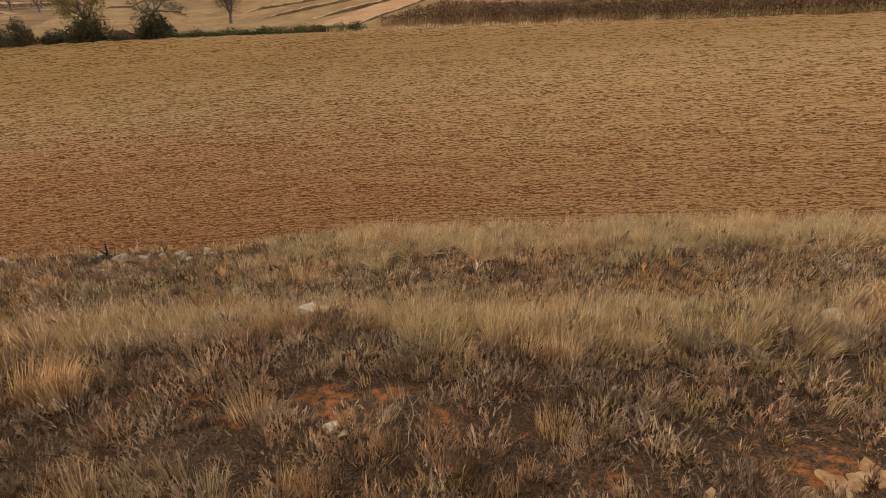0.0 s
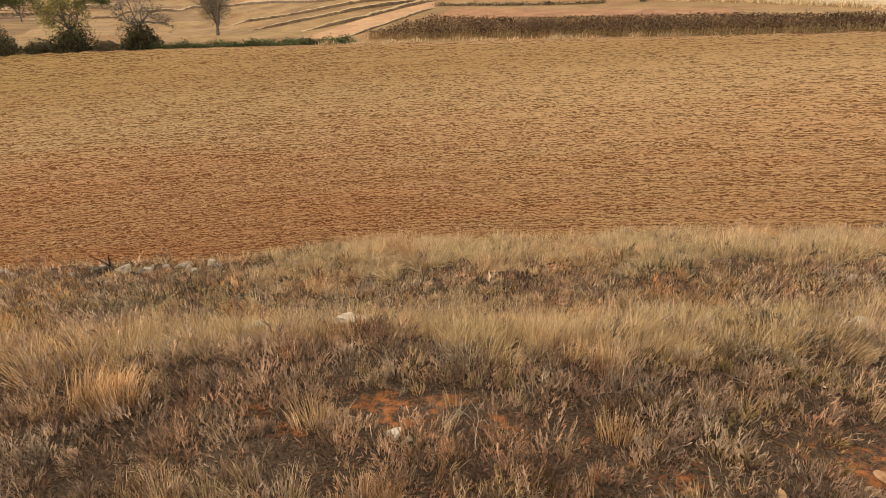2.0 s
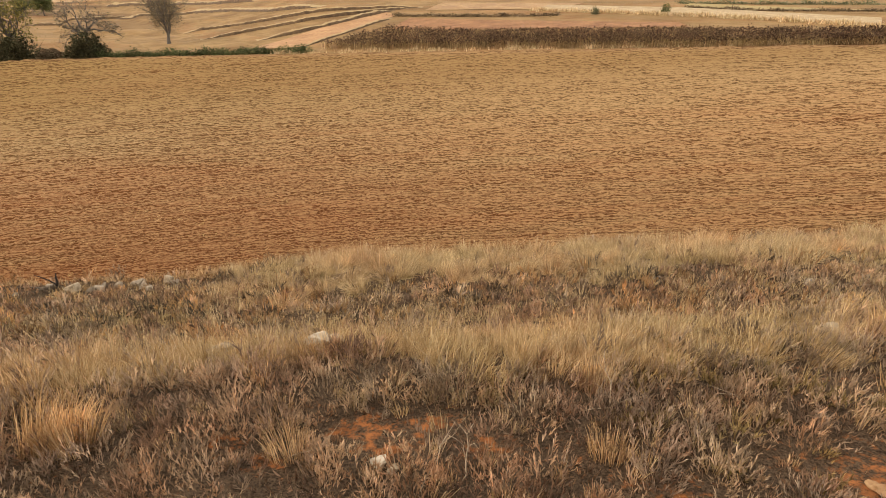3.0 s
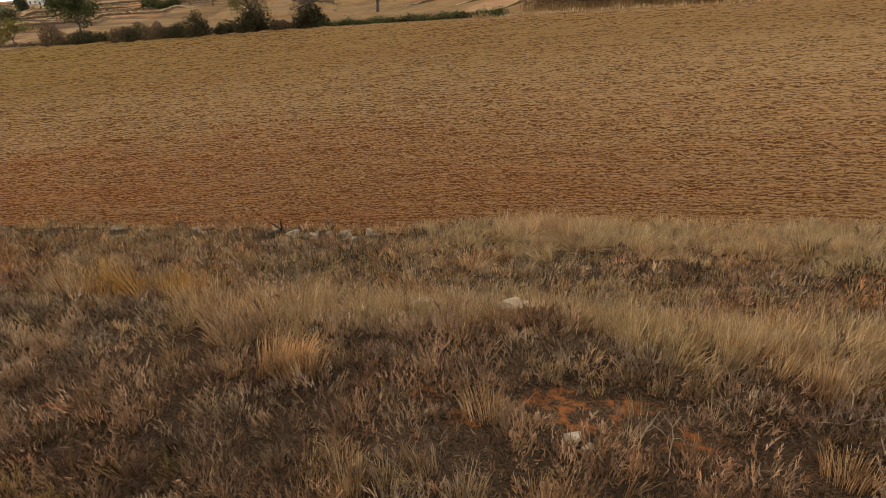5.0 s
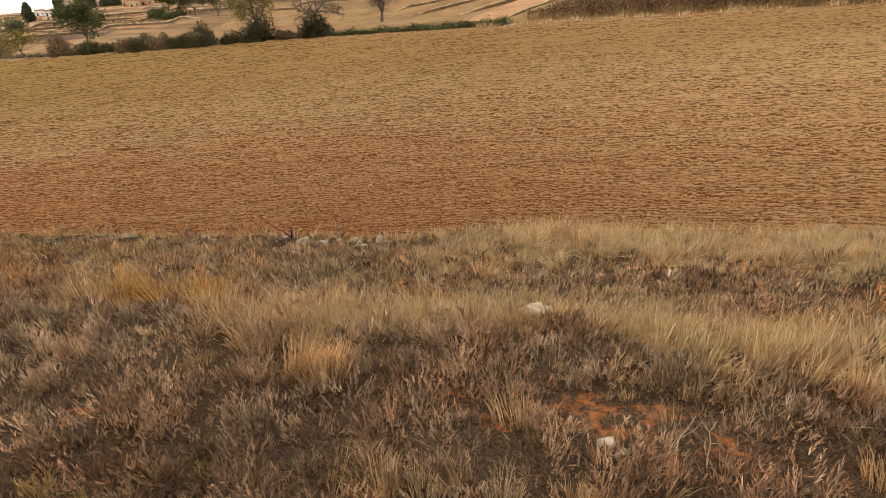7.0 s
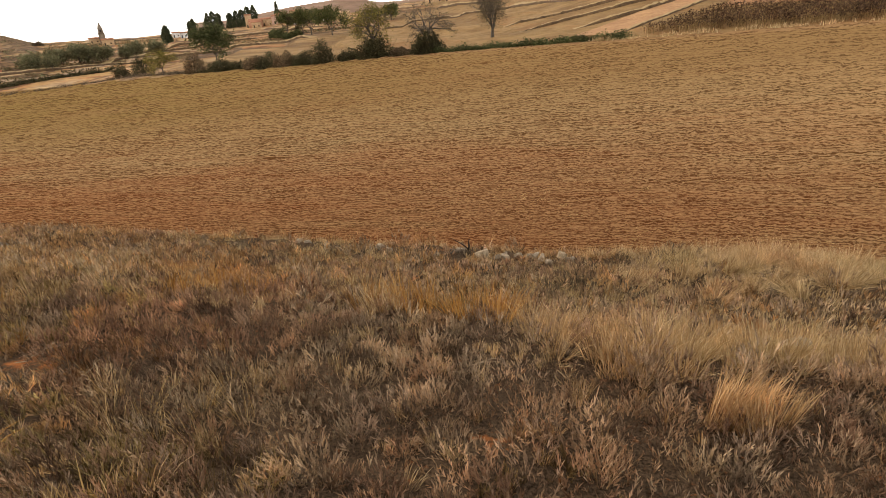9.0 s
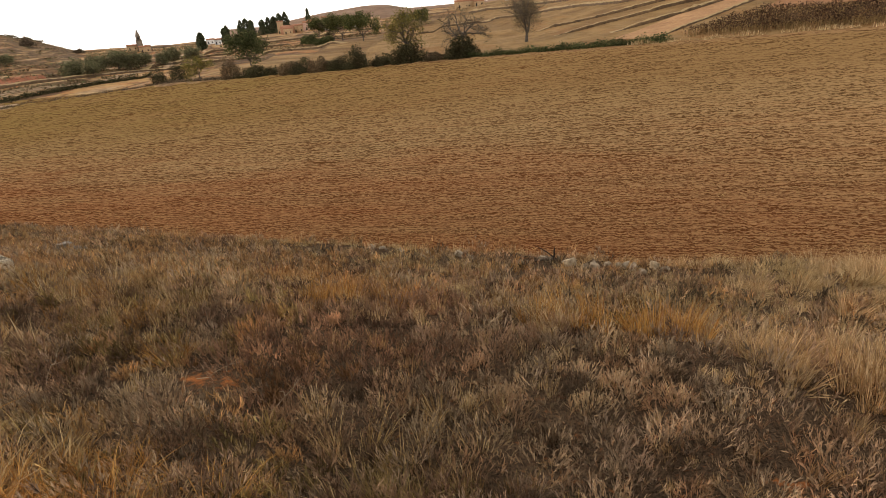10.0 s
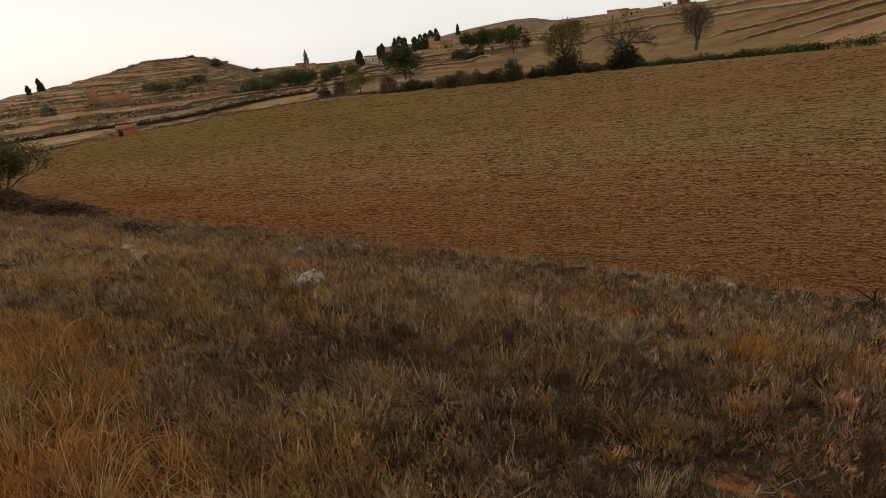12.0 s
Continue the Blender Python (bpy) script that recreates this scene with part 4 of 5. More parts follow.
def parcel(name, material, corners, label, lift=0.1, n=40):
    """A field parcel laid over the rising land."""
    c = np.array(corners, float)
    u, w = np.meshgrid(np.linspace(0, 1, n), np.linspace(0, 1, n), indexing="ij")
    u, w = u[..., None], w[..., None]
    xy = (c[0] * (1 - u) + c[1] * u) * (1 - w) + (c[3] * (1 - u) + c[2] * u) * w
    co = np.concatenate([xy, land(xy[..., 0], xy[..., 1])[..., None] + lift], -1).reshape(-1, 3)
    i, j = np.meshgrid(np.arange(n - 1), np.arange(n - 1), indexing="ij")
    p = (i * n + j).ravel()
    tris = np.stack([np.stack([p, p + n, p + 1], -1), np.stack([p + 1, p + n, p + n + 1], -1)], 1)
    return tagged(new(name, mesh_from(name, co, tris, material)), label, "field", kind="structure")


PLOUGHED = plain_mat("ploughed_brown_soil", (0.32, 0.165, 0.07), (0.45, 0.25, 0.11), 0.25, bump=0.1, fine=1.5)
ORANGE = plain_mat("bare_orange_soil", (0.2, 0.085, 0.03), (0.33, 0.16, 0.06), 0.3, bump=0.1, fine=1.5)
RED_EARTH = plain_mat("raw_red_earth", (0.28, 0.10, 0.05), (0.40, 0.16, 0.08), 0.3, bump=0.1, fine=1.5)
TAN_EARTH = plain_mat("tan_ploughed_soil", (0.27, 0.15, 0.062), (0.4, 0.24, 0.105), 0.25, bump=0.1, fine=1.5)
DRY_BANK = plain_mat("pale_grassy_bank", (0.3, 0.2, 0.095), (0.48, 0.35, 0.185), 0.7, bump=0.1, fine=3.0)
OLIVE_STUBBLE = plain_mat("yellow_green_stubble", (0.26, 0.185, 0.065), (0.38, 0.27, 0.1), 0.3, bump=0.08, fine=2.0)
PATH_SOIL = plain_mat("pale_track_soil", (0.29, 0.185, 0.1), (0.4, 0.275, 0.16), 0.3, bump=0.05, fine=2.0)
parcel("field_parcel", PLOUGHED, [(-20.5, 104), (-13, 97.5), (4, 127), (1, 134)], "bare brown ploughed strip beside the sunflowers")
parcel("field_parcel", ORANGE, [(1.7, 108.5), (46, 87.5), (47, 93), (6, 121)], "strip of orange earth behind the sunflowers")
parcel("field_parcel", TAN_EARTH, [(10, 132.5), (36, 122.5), (44.7, 132), (15.3, 146)], "bare tan ploughed field above the sunflowers")
for lower, upper in (((31.0, 122.4, 42.4, 112.4), (46.2, 123.0, 36.2, 130.5)), ((42.4, 112.4, 51.4, 102.0), (57.2, 113.9, 46.2, 123.0)), ((51.4, 102.0, 58.7, 92.6), (64.8, 102.4, 57.2, 113.9)), ((58.7, 92.6, 66.9, 75.9), (73.7, 84.0, 64.8, 102.4))):
    parcel("field_track", DRY_BANK, [lower[:2], lower[2:], upper[:2], upper[2:]], "pale dry grass on a bank above the sunflowers", 0.14)
parcel("field_parcel", OLIVE_STUBBLE, [(58.5, 114.5), (65.5, 103.5), (82, 94), (63, 121)], "yellow-green stubble strip above the grassy bank", 0.12)
strip("bank_scrub", LEAF_BROWN, 1.6, [(2.8, 126.4), (16, 119.2), (29, 113.0), (33, 112.0)], 0.7, 2600, "dark dry scrub behind the orange strip", 0.2, True)
strip("bank_scrub", LEAF_OLIVE, 1.4, [(61.2, 122.1), (76, 113.0), (91.8, 104.7)], 0.8, 2200, "low olive scrub between two strip fields", 0.22, True)
strip("bank_scrub", LEAF_BROWN, 1.4, [(58.5, 113.5), (68, 101.5), (82, 92.5)], 0.6, 2200, "low brown scrub between two strip fields", 0.2, True)
strip("edge_grass", PALE, 2.2, [(31, 122), (42.4, 112.2), (51.4, 101.8), (58.7, 92.4), (66.9, 75.7)], 0.6, 2600, "pale dry grass tufts on the bank above the sunflowers", 0.2)
parcel("field_track", PATH_SOIL, [(-212, 20), (-213, 125), (-209, 125), (-209, 20)], "pale earth track below the terraced hill", 0.2)
parcel("field_track", PATH_SOIL, [(-240, 100), (-250, 180), (-245, 180), (-235, 100)], "pale earth path across the foot of the hill", 0.25)
parcel("field_track", PATH_SOIL, [(-250, 180), (-262, 245), (-257, 245), (-245, 180)], "pale earth path across the foot of the hill", 0.25)
def field_bank(points, wide=1.0, tall=0.7):
    """A low bank between two strip fields: a face of earth painted dark as if shaded, and a crest of pale grass."""
    pts = np.array(points, float)
    seg = np.linalg.norm(np.diff(pts, axis=0), axis=1)
    along = np.concatenate([[0], np.cumsum(seg)])
    at = np.arange(0, along[-1], 0.8)
    n = len(at)
    xy = np.column_stack([np.interp(at, along, pts[:, 0]), np.interp(at, along, pts[:, 1])])
    xy += np.column_stack([0.1 * np.sin(0.5 * at), 0.12 * np.sin(0.3 * at + 1)])
    way = np.gradient(xy, axis=0)
    way /= np.linalg.norm(way, axis=1, keepdims=True)
    side = np.column_stack([way[:, 1], -way[:, 0]])
    side *= np.sign(-(side * (xy + [4, 0])).sum(1, keepdims=True))
    lump = np.clip(0.85 + 0.2 * np.sin(0.17 * at) * np.sin(0.11 * at + 2) + 0.1 * rng.normal(size=n), 0.2, 1.3)
    lump *= smooth(0, 6, at) * smooth(0, 6, at[-1] - at) + 0.02
    ring = []
    for off, up in ((0.55, -0.1), (0.45, 0.3), (0.2, 0.85), (-0.3, 1.0), (-1.2, 0.9), (-2.4, -0.1)):
        p = xy + side * off * wide
        ring.append(np.column_stack([p, land(p[:, 0], p[:, 1]) + up * tall * lump + 0.04 * rng.normal(size=n)]))
    co = np.stack(ring, 1).reshape(-1, 3)
    i, j = np.meshgrid(np.arange(n - 1), np.arange(5), indexing="ij")
    p = (i * 6 + j).ravel()
    tris = np.stack([np.stack([p, p + 1, p + 6], -1), np.stack([p + 1, p + 7, p + 6], -1)], 1).reshape(-1, 3)
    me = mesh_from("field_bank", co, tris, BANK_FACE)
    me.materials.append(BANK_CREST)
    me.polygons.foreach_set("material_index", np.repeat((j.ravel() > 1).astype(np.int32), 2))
    return tagged(new("field_bank", me), "low bank with a dark face and a crest of pale grass", "bank", kind="structure")


# the face's earth colour carries the shade of the bank
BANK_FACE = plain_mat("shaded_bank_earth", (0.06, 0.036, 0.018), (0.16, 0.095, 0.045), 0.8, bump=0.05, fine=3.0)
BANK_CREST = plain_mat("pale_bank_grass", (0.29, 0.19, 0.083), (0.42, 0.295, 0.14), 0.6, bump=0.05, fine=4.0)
field_bank([(-46, 150), (-35, 149.5), (-24, 145), (-18, 143), (10, 138)], 0.8, 0.65)
field_bank([(-36, 128), (-24.5, 131), (-16.5, 130), (-9.5, 131), (8, 138)], 0.8, 0.65)
field_bank([(-22, 113), (-15, 115.2), (-9.7, 118.5), (-4.8, 124.5), (4, 136)], 0.8, 0.7)
field_bank([(-99, 246), (-84.7, 235), (-62, 221), (-44, 196), (-28, 167), (-14, 150)], 1.2, 0.8)
field_bank([(-135, 330), (-108.4, 304), (-91.8, 290), (-65, 254), (-40, 215)], 1.7, 1.1)
field_bank([(-126, 236), (-107, 242), (-93, 252)], 1.6, 0.9)
field_bank([(-13, 98), (-9.6, 102.5), (-5.8, 109), (-0.8, 117.5), (3, 124)], 0.5, 0.3)
field_bank([(-284, 246), (-270, 258), (-257, 271), (-230, 290)], 2.2, 1.3)
field_bank([(-262, 205), (-240, 217), (-203, 236), (-187, 240), (-160, 236)], 2.0, 1.2)
field_bank([(-300, 262), (-275, 290), (-250, 315), (-225, 330)], 2.2, 1.3)
field_bank([(-250, 130), (-262, 178), (-266, 218), (-274, 250)], 2.0, 1.2)
bush(39.6, 110.6, 1.6, 1.4, LEAF_OLIVE, "lone grey-green shrub above the sunflowers", 300, 0.14)
bush(51.5, 107.4, 1.8, 1.7, LEAF, "lone green shrub above the sunflowers", 300, 0.14)
parcel("field_parcel", RED_EARTH, [(-257, 112), (-261, 166), (-276, 171), (-272, 124)], "bare red earth bank on the terraced hill", 0.25, 70)


def ruin():
    ob = thing("ruined_walls", -311, 125, "ochre ruined earth walls on the terraced hill", "ruin", turn=66)
    for x0, x1, z in ((-6, -2, 7.0), (-2, 6, 3.2), (6, 12, 4.2)):
        part("wall", stone_block(x0, x1, z), ob)


def stone_block(x0, x1, z):
    co = [(x, y, h) for h in (-1, z) for y in (-0.6, 0.6) for x in (x0, x1)]
    co[4] = (x0, -0.6, z * 0.9)
    co[7] = (x1, 0.6, z * 0.82)
    return Soup().add(co, [(0, 2, 1), (1, 2, 3), (4, 5, 6), (5, 7, 6), (0, 1, 4), (1, 5, 4), (2, 6, 3), (3, 6, 7), (0, 4, 2), (2, 4, 6), (1, 3, 5), (3, 7, 5)]).mesh("wall", EARTH_WALL)


EARTH_WALL = plain_mat("ochre_earth_wall", (0.34, 0.17, 0.08), (0.46, 0.25, 0.13), 0.6)
ruin()
bush(-437, 268, 11, 5.5, LEAF_BROWN_DARK, "dark scrubby crag on the hilltop", 1600, 0.5, "hilltop_scrub", "")
bush(-452, 314, 9, 4, LEAF_BROWN_DARK, "dark scrubby crag on the skyline", 1200, 0.5, "hilltop_scrub", "")
bush(-309, 100, 9, 4.5, LEAF_OLIVE, "round olive-green bush on the hillside", 1500, 0.35)


# ---- stones, stump, brushwood and other things lying on the hillside ----
def rock(x, y, sx, sy, sz, seed, label, turn=0.0, material=None, name="rock", group="rocks on the hillside", lift=0.0):
    ob = new(name, stone_mesh(name, 0.85 * sx, 0.85 * sy, 0.85 * sz, seed, material, 3 if name == "rock" else 2))
    ob.matrix_basis = pose(x, y, ground_at(x, y) + 0.2 * sz + lift, rng.uniform(-8, 8), rng.uniform(-8, 8), turn)
    return tagged(ob, label, "rock", group)


WHITE_STONE = plain_mat("bleached_limestone", (0.42, 0.33, 0.22), (0.7, 0.6, 0.46), 9.0, bump=0.012, fine=30.0)
RUST_STONE = plain_mat("rust_stained_stone", (0.28, 0.135, 0.055), (0.52, 0.34, 0.17), 9.0, bump=0.01, fine=30.0)


def lichened():
    m = mat("lichened_limestone", 0.9, 0.1)
    k = Nodes(m)
    pale = k.ramp(k.noise(14.0, 5), (0.35, (0.45, 0.35, 0.235)), (0.65, (0.68, 0.56, 0.4)))
    crust = k.ramp(k.noise(11.0, 6, 0.7), (0.5, (0, 0, 0)), (0.57, (1, 1, 1)))
    k.colour(k.mix(k.math("MULTIPLY", crust, 0.85), pale, (0.09, 0.07, 0.045)))
    k.bump(k.noise(24.0, 6, 0.7), 1.0, 0.03)
    return m


LICHENED = lichened()
GREY_STONE = plain_mat("lichened_grey_stone", (0.13, 0.105, 0.08), (0.38, 0.32, 0.25), 8.0, bump=0.015, fine=26.0)
rock(-0.68, 2.87, 0.068, 0.055, 0.065, 1.0, "small pale limestone on bare red soil", 0, WHITE_STONE)
rock(-0.60, 2.80, 0.05, 0.045, 0.04, 1.6, "small pale limestone on bare red soil")
rock(-1.24, 4.72, 0.14, 0.08, 0.07, 2.3, "pale flat limestone in golden grass", 10, WHITE_STONE, lift=0.16)
rock(-1.08, 4.84, 0.10, 0.08, 0.06, 2.6, "pale flat limestone in golden grass", 40, lift=0.12)
rock(-2.15, 4.86, 0.16, 0.08, 0.06, 2.9, "thin pale stone half hidden in grass", 5, lift=0.12)
rock(3.42, 4.26, 0.17, 0.10, 0.10, 3.0, "flat pale stone among dry shrubs", 8, lift=0.08)
rock(0.98, 2.22, 0.06, 0.04, 0.06, 4.0, "small rust-stained stone on red soil", 20, RUST_STONE)
rock(1.44, 2.16, 0.07, 0.05, 0.05, 4.5, "small rust-stained stone on red soil", 60, RUST_STONE)
for k in range(16):
    a = rng.uniform(0.03, 0.075)
    rock(2.2 + rng.normal() * 0.17, 2.24 + rng.normal() * 0.06, a * 1.7, a, 0.014, 5 + 0.37 * k, "flat pale stone chip lying on red soil", rng.uniform(0, 180), RUST_STONE)
rock(7.04, 8.6, 0.16, 0.13, 0.13, 7.0, "grey-brown stone among dry shrubs", 20, GREY_STONE)
rock(4.66, 9.6, 0.14, 0.10, 0.10, 7.4, "grey-brown stone among dry shrubs", 50, GREY_STONE)
rock(4.9, 6.75, 0.22, 0.08, 0.06, 7.8, "flat stone on the slope", 15, GREY_STONE)
rock(3.0, 6.9, 0.15, 0.08, 0.06, 8.0, "flat stone on the slope", 5)
rock(-14.2, 4.15, 0.25, 0.22, 0.25, 9.0, "large pale boulder with dark lichen in the grass", 25, LICHENED, lift=0.07)
rock(-14.75, 4.3, 0.33, 0.16, 0.12, 9.7, "long pale boulder sunk in the grass", -5, LICHENED, lift=0.06)
rock(-13.88, 4.08, 0.12, 0.10, 0.12, 9.7, "lichened grey stone beside a boulder", 0, GREY_STONE)
rock(-13.6, 4.05, 0.09, 0.06, 0.05, 9.9, "small pale stone beside a boulder")
rock(-10.52, 6.6, 0.13, 0.09, 0.12, 10.0, "white stone on the slope", 10, lift=0.05)
rock(-10.30, 6.62, 0.09, 0.08, 0.10, 10.4, "white stone on the slope", 70, lift=0.05)
rock(-10.72, 6.56, 0.08, 0.06, 0.06, 10.6, "small white stone on the slope", lift=0.03)
rock(-16.18, 3.25, 0.17, 0.12, 0.10, 11.0, "grey stone in dry grass", 30, GREY_STONE, lift=0.0)
rock(-18.7, 3.8, 0.28, 0.14, 0.10, 11.4, "flat pale stone on the rise", 0, lift=0.12)
rock(-19.4, 3.9, 0.24, 0.14, 0.10, 11.8, "flat pale stone on the rise", 20, lift=0.12)
rock(-21.8, 9.6, 0.45, 0.28, 0.26, 12.0, "blue-grey lichened rock outcrop", 10, GREY_STONE)
rock(-21.2, 9.5, 0.30, 0.22, 0.18, 12.3, "blue-grey lichened rock outcrop", 50, GREY_STONE)
rock(-22.5, 9.9, 0.3, 0.24, 0.16, 12.6, "blue-grey lichened rock outcrop", 80, GREY_STONE)
rock(-21.5, 11.6, 0.22, 0.16, 0.16, 12.8, "pale stone near the field edge", 0, lift=0.04)

# the tumbled wall along the field edge
WALL_STONE = plain_mat("tumbled_wall_limestone", (0.17, 0.125, 0.08), (0.42, 0.33, 0.225), 9.0, bump=0.012, fine=30.0)
for k, (x, s) in enumerate(((-13.2, 0.9), (-12.9, 0.7), (-12.55, 0.8), (-12.2, 0.6), (-11.85, 1.1), (-11.5, 0.7), (-11.2, 1.0), (-10.3, 1.2), (-9.9, 1.0), (-9.4, 0.6), (-8.5, 0.8), (-8.15, 0.9), (-7.35, 1.3), (-7.0, 0.9), (-6.75, 1.0), (-6.5, 0.8), (-6.3, 0.9), (-6.1, 0.8), (-5.95, 1.1), (-5.7, 0.8), (-5.5, 1.1), (-5.25, 0.9), (-6.85, 0.6), (-7.6, 0.7), (-14.6, 0.8), (-15.6, 0.7))):
    rock(x, 12.25 + rng.normal() * 0.3, 0.16 * s, 0.12 * s, 0.12 * s, 20 + 1.7 * k, "pale limestone from a tumbled dry-stone wall", rng.uniform(0, 180), WALL_STONE if k % 4 else STONE, "wall_stone", "stones of the tumbled wall", rng.uniform(-0.02, 0.09))


def stump():
    x, y = -7.88, 12.3
    ob = thing("dead_stump", x, y, "weathered dead stump with two bare branches by the wall", "stump", size=0.8)
    part("trunk", Soup().tube([(-0.45, -0.05, 0.02), (-0.2, 0, 0.1), (0.1, 0.02, 0.14), (0.18, 0.02, 0.08)], [0.035, 0.06, 0.075, 0.045], 7).mesh("trunk", DRYWOOD), ob)
    part("branch", Soup().tube([(0.12, 0, 0.12), (0.16, 0.02, 0.28), (0.15, 0.02, 0.42), (0.18, 0.02, 0.54)], [0.035, 0.03, 0.022, 0.01], 6).mesh("branch", CHAR), ob)
    part("branch", Soup().tube([(0.14, 0, 0.2), (-0.05, 0.02, 0.33), (-0.22, 0.02, 0.42), (-0.4, 0.03, 0.5)], [0.02, 0.017, 0.013, 0.006], 6).mesh("branch", CHAR), ob)
    part("branch", Soup().tube([(-0.3, 0, 0.1), (-0.6, -0.03, 0.16), (-0.95, -0.05, 0.14)], [0.04, 0.03, 0.012], 6).mesh("branch", DRYWOOD), ob)


stump()


def twig(x, y, length, turn, rise, seed):
    """A fallen, forked dry stalk."""
    s = Soup()
    r = np.random.default_rng(seed)
    d = np.array([math.cos(turn), math.sin(turn), rise])
    p0 = np.array([x, y, ground_at(x, y) + 0.05])
    path = [p0 + d * length * u + r.normal(size=3) * 0.018 * length / 0.4 for u in np.linspace(0, 1, 6)]
    s.tube(path, np.linspace(0.0045, 0.002, 6), 4)
    for k in (2, 3, 4):
        e = path[k] + (d * 0.35 + r.normal(size=3) * 0.35) * length * 0.5
        s.tube([path[k], (path[k] + e) / 2 + r.normal(size=3) * 0.01, e], [0.0028, 0.002, 0.001], 4)
    return tagged(new("dry_stalk", s.mesh("dry_stalk", STALK)), "bleached forked dry stalk lying on the shrubs", "stalk", "fallen dry stalks")


STALK = plain_mat("bleached_stalk", (0.28, 0.20, 0.12), (0.48, 0.37, 0.25), 20.0)
for tx, ty, tl, ta, tr in ((-1.25, 2.95, 0.32, 0.1, 0.25), (-0.45, 2.55, 0.4, 0.9, 0.5), (-0.2, 2.6, 0.3, 1.3, 0.7), (0.72, 3.2, 0.4, 0.0, 0.12), (0.95, 3.25, 0.28, 1.5, 0.9), (0.15, 3.6, 0.4, 0.3, 0.1), (6.0, 6.9, 1.5, 0.5, 0.2), (6.1, 7.2, 1.3, 0.4, 0.15), (-0.55, 3.7, 0.4, 0.2, 0.2), (-4.6, 3.2, 0.35, 0.4, 0.3), (-7.3, 2.2, 0.3, 1.2, 0.5), (-8.2, 2.4, 0.35, 0.6, 0.4), (-10.6, 2.9, 0.4, 0.2, 0.2), (-9.5, 2.0, 0.35, 2.2, 0.4), (-6.2, 4.9, 0.5, 0.4, 0.5), (2.0, 3.0, 0.35, 2.7, 0.2)):
    twig(tx, ty, tl, ta, tr, int(abs(100 * tx) + 10 * ty))


GREY_BRANCH = plain_mat("weathered_grey_branches", (0.06, 0.044, 0.03), (0.22, 0.17, 0.12), 3.0)


def brushwood(x, y, wide, deep, tall, count, label, material, thick, fine=6):
    """A heap of cut branches."""
    s = Soup()
    c = rng.normal(size=(count, 2)) * [wide / 4, deep / 4]
    h = tall * np.exp(-(c[:, 0] / (wide / 2.4)) ** 2 - (c[:, 1] / (deep / 2.4)) ** 2) * rng.uniform(0.1, 1.0, count)
    base = np.column_stack([c, h])
    a = rng.uniform(0, 2 * np.pi, count)
    d = np.column_stack([np.cos(a), 0.6 * np.sin(a), rng.normal(size=count) * 0.15]) * rng.uniform(0.3, 0.8, (count, 1)) * wide / fine
    s.spikes(base - d, base + d, thick * rng.uniform(0.5, 1.3, count), 0.08)
    ob = new("brush_heap", s.mesh("brush_heap", material))
    ob.location = (x, y, ground_at(x, y))
    return tagged(ob, label, "brush heap", kind="stuff")


MOUND = blade_mat("red_brown_brushwood", (0.07, 0.037, 0.024), (0.15, 0.085, 0.054), (0.24, 0.148, 0.098), 0.6)
brushwood(-31.6, 9.0, 2.2, 1.3, 0.55, 700, "heap of grey cut branches at the field edge", GREY_BRANCH, 0.06)
brushwood(-31.6, 9.0, 2.0, 1.2, 0.4, 400, "dark tangle inside the heap of branches", CHAR, 0.08)
brushwood(-45.3, 10.6, 7.6, 3.0, 1.0, 9000, "long dark mound of brushwood at the field corner", MOUND, 0.06, 16)
brushwood(-53.0, 10.6, 9.0, 3.2, 1.5, 9000, "long dark mound of brushwood at the field corner", MOUND, 0.06, 16)
tree_parts(thing("tree", -78.0, 16.6, "olive-green broad tree with several stems at the field corner", "tree"), 7.6, 1.2, 7, LEAF, 2200, 0.16, 0.27, 0.1, 0.5, 3, 0.2, 0.4, oval=(5.0, 3.2, 2.3, 4600))


# ---- grass and shrubs of the hillside ----
def patch(x, y, scale, seed):
    """Smooth drifts between 0 and 1 over the plan."""
    s = scale
    v = np.sin(s * x + 1.3 * seed) * np.sin(s * 0.9 * y + 0.4 * s * x + seed) + 0.6 * np.sin(2.3 * s * x - 1.1 * s * y + 2 * seed) * np.sin(2.1 * s * y + seed)
    return 0.5 + 0.5 * np.clip(v, -1, 1)


def belt(x, y):
    """The belt of tall golden grass along the lip of the slope."""
    front = np.interp(x, (-9, -5, -3.3, -2.7, -2.2, -1.5, -0.8, -0.3, 0.2, 1.1, 3.3, 6), (4.5, 4.2, 3.5, 4.1, 4.4, 4.3, 4.6, 4.1, 3.55, 3.6, 3.9, 4.2))
    share = np.interp(x, (-9, -8, -5, -4.2, -3.4, 1.3, 2.1, 4.0, 7), (0, 0.10, 0.10, 0.3, 1, 1, 0.55, 0.42, 0.35))
    return share * smooth(front - 0.12, front + 0.1, y) * (1 - smooth(5.2, 5.8, y))


def bank(x, y):
    """The bank of pale grass over the field."""
    right = smooth(-5.0, -2.8, x) * smooth(9.2, 11.2, y + 1.2 * patch(x, y, 1.3, 4) - 0.6)
    left = 0.8 * smooth(12.6, 13.3, y)
    return np.maximum(right, left) * (1 - smooth(13.9, 14.3, y))


def scatter(x0, x1, y0, y1, per_metre, share):
    n = int((x1 - x0) * (y1 - y0) * per_metre)
    x, y = rng.uniform(x0, x1, n), rng.uniform(y0, y1, n)
    keep = rng.uniform(0, 1, n) < share(x, y)
    return x[keep], y[keep]


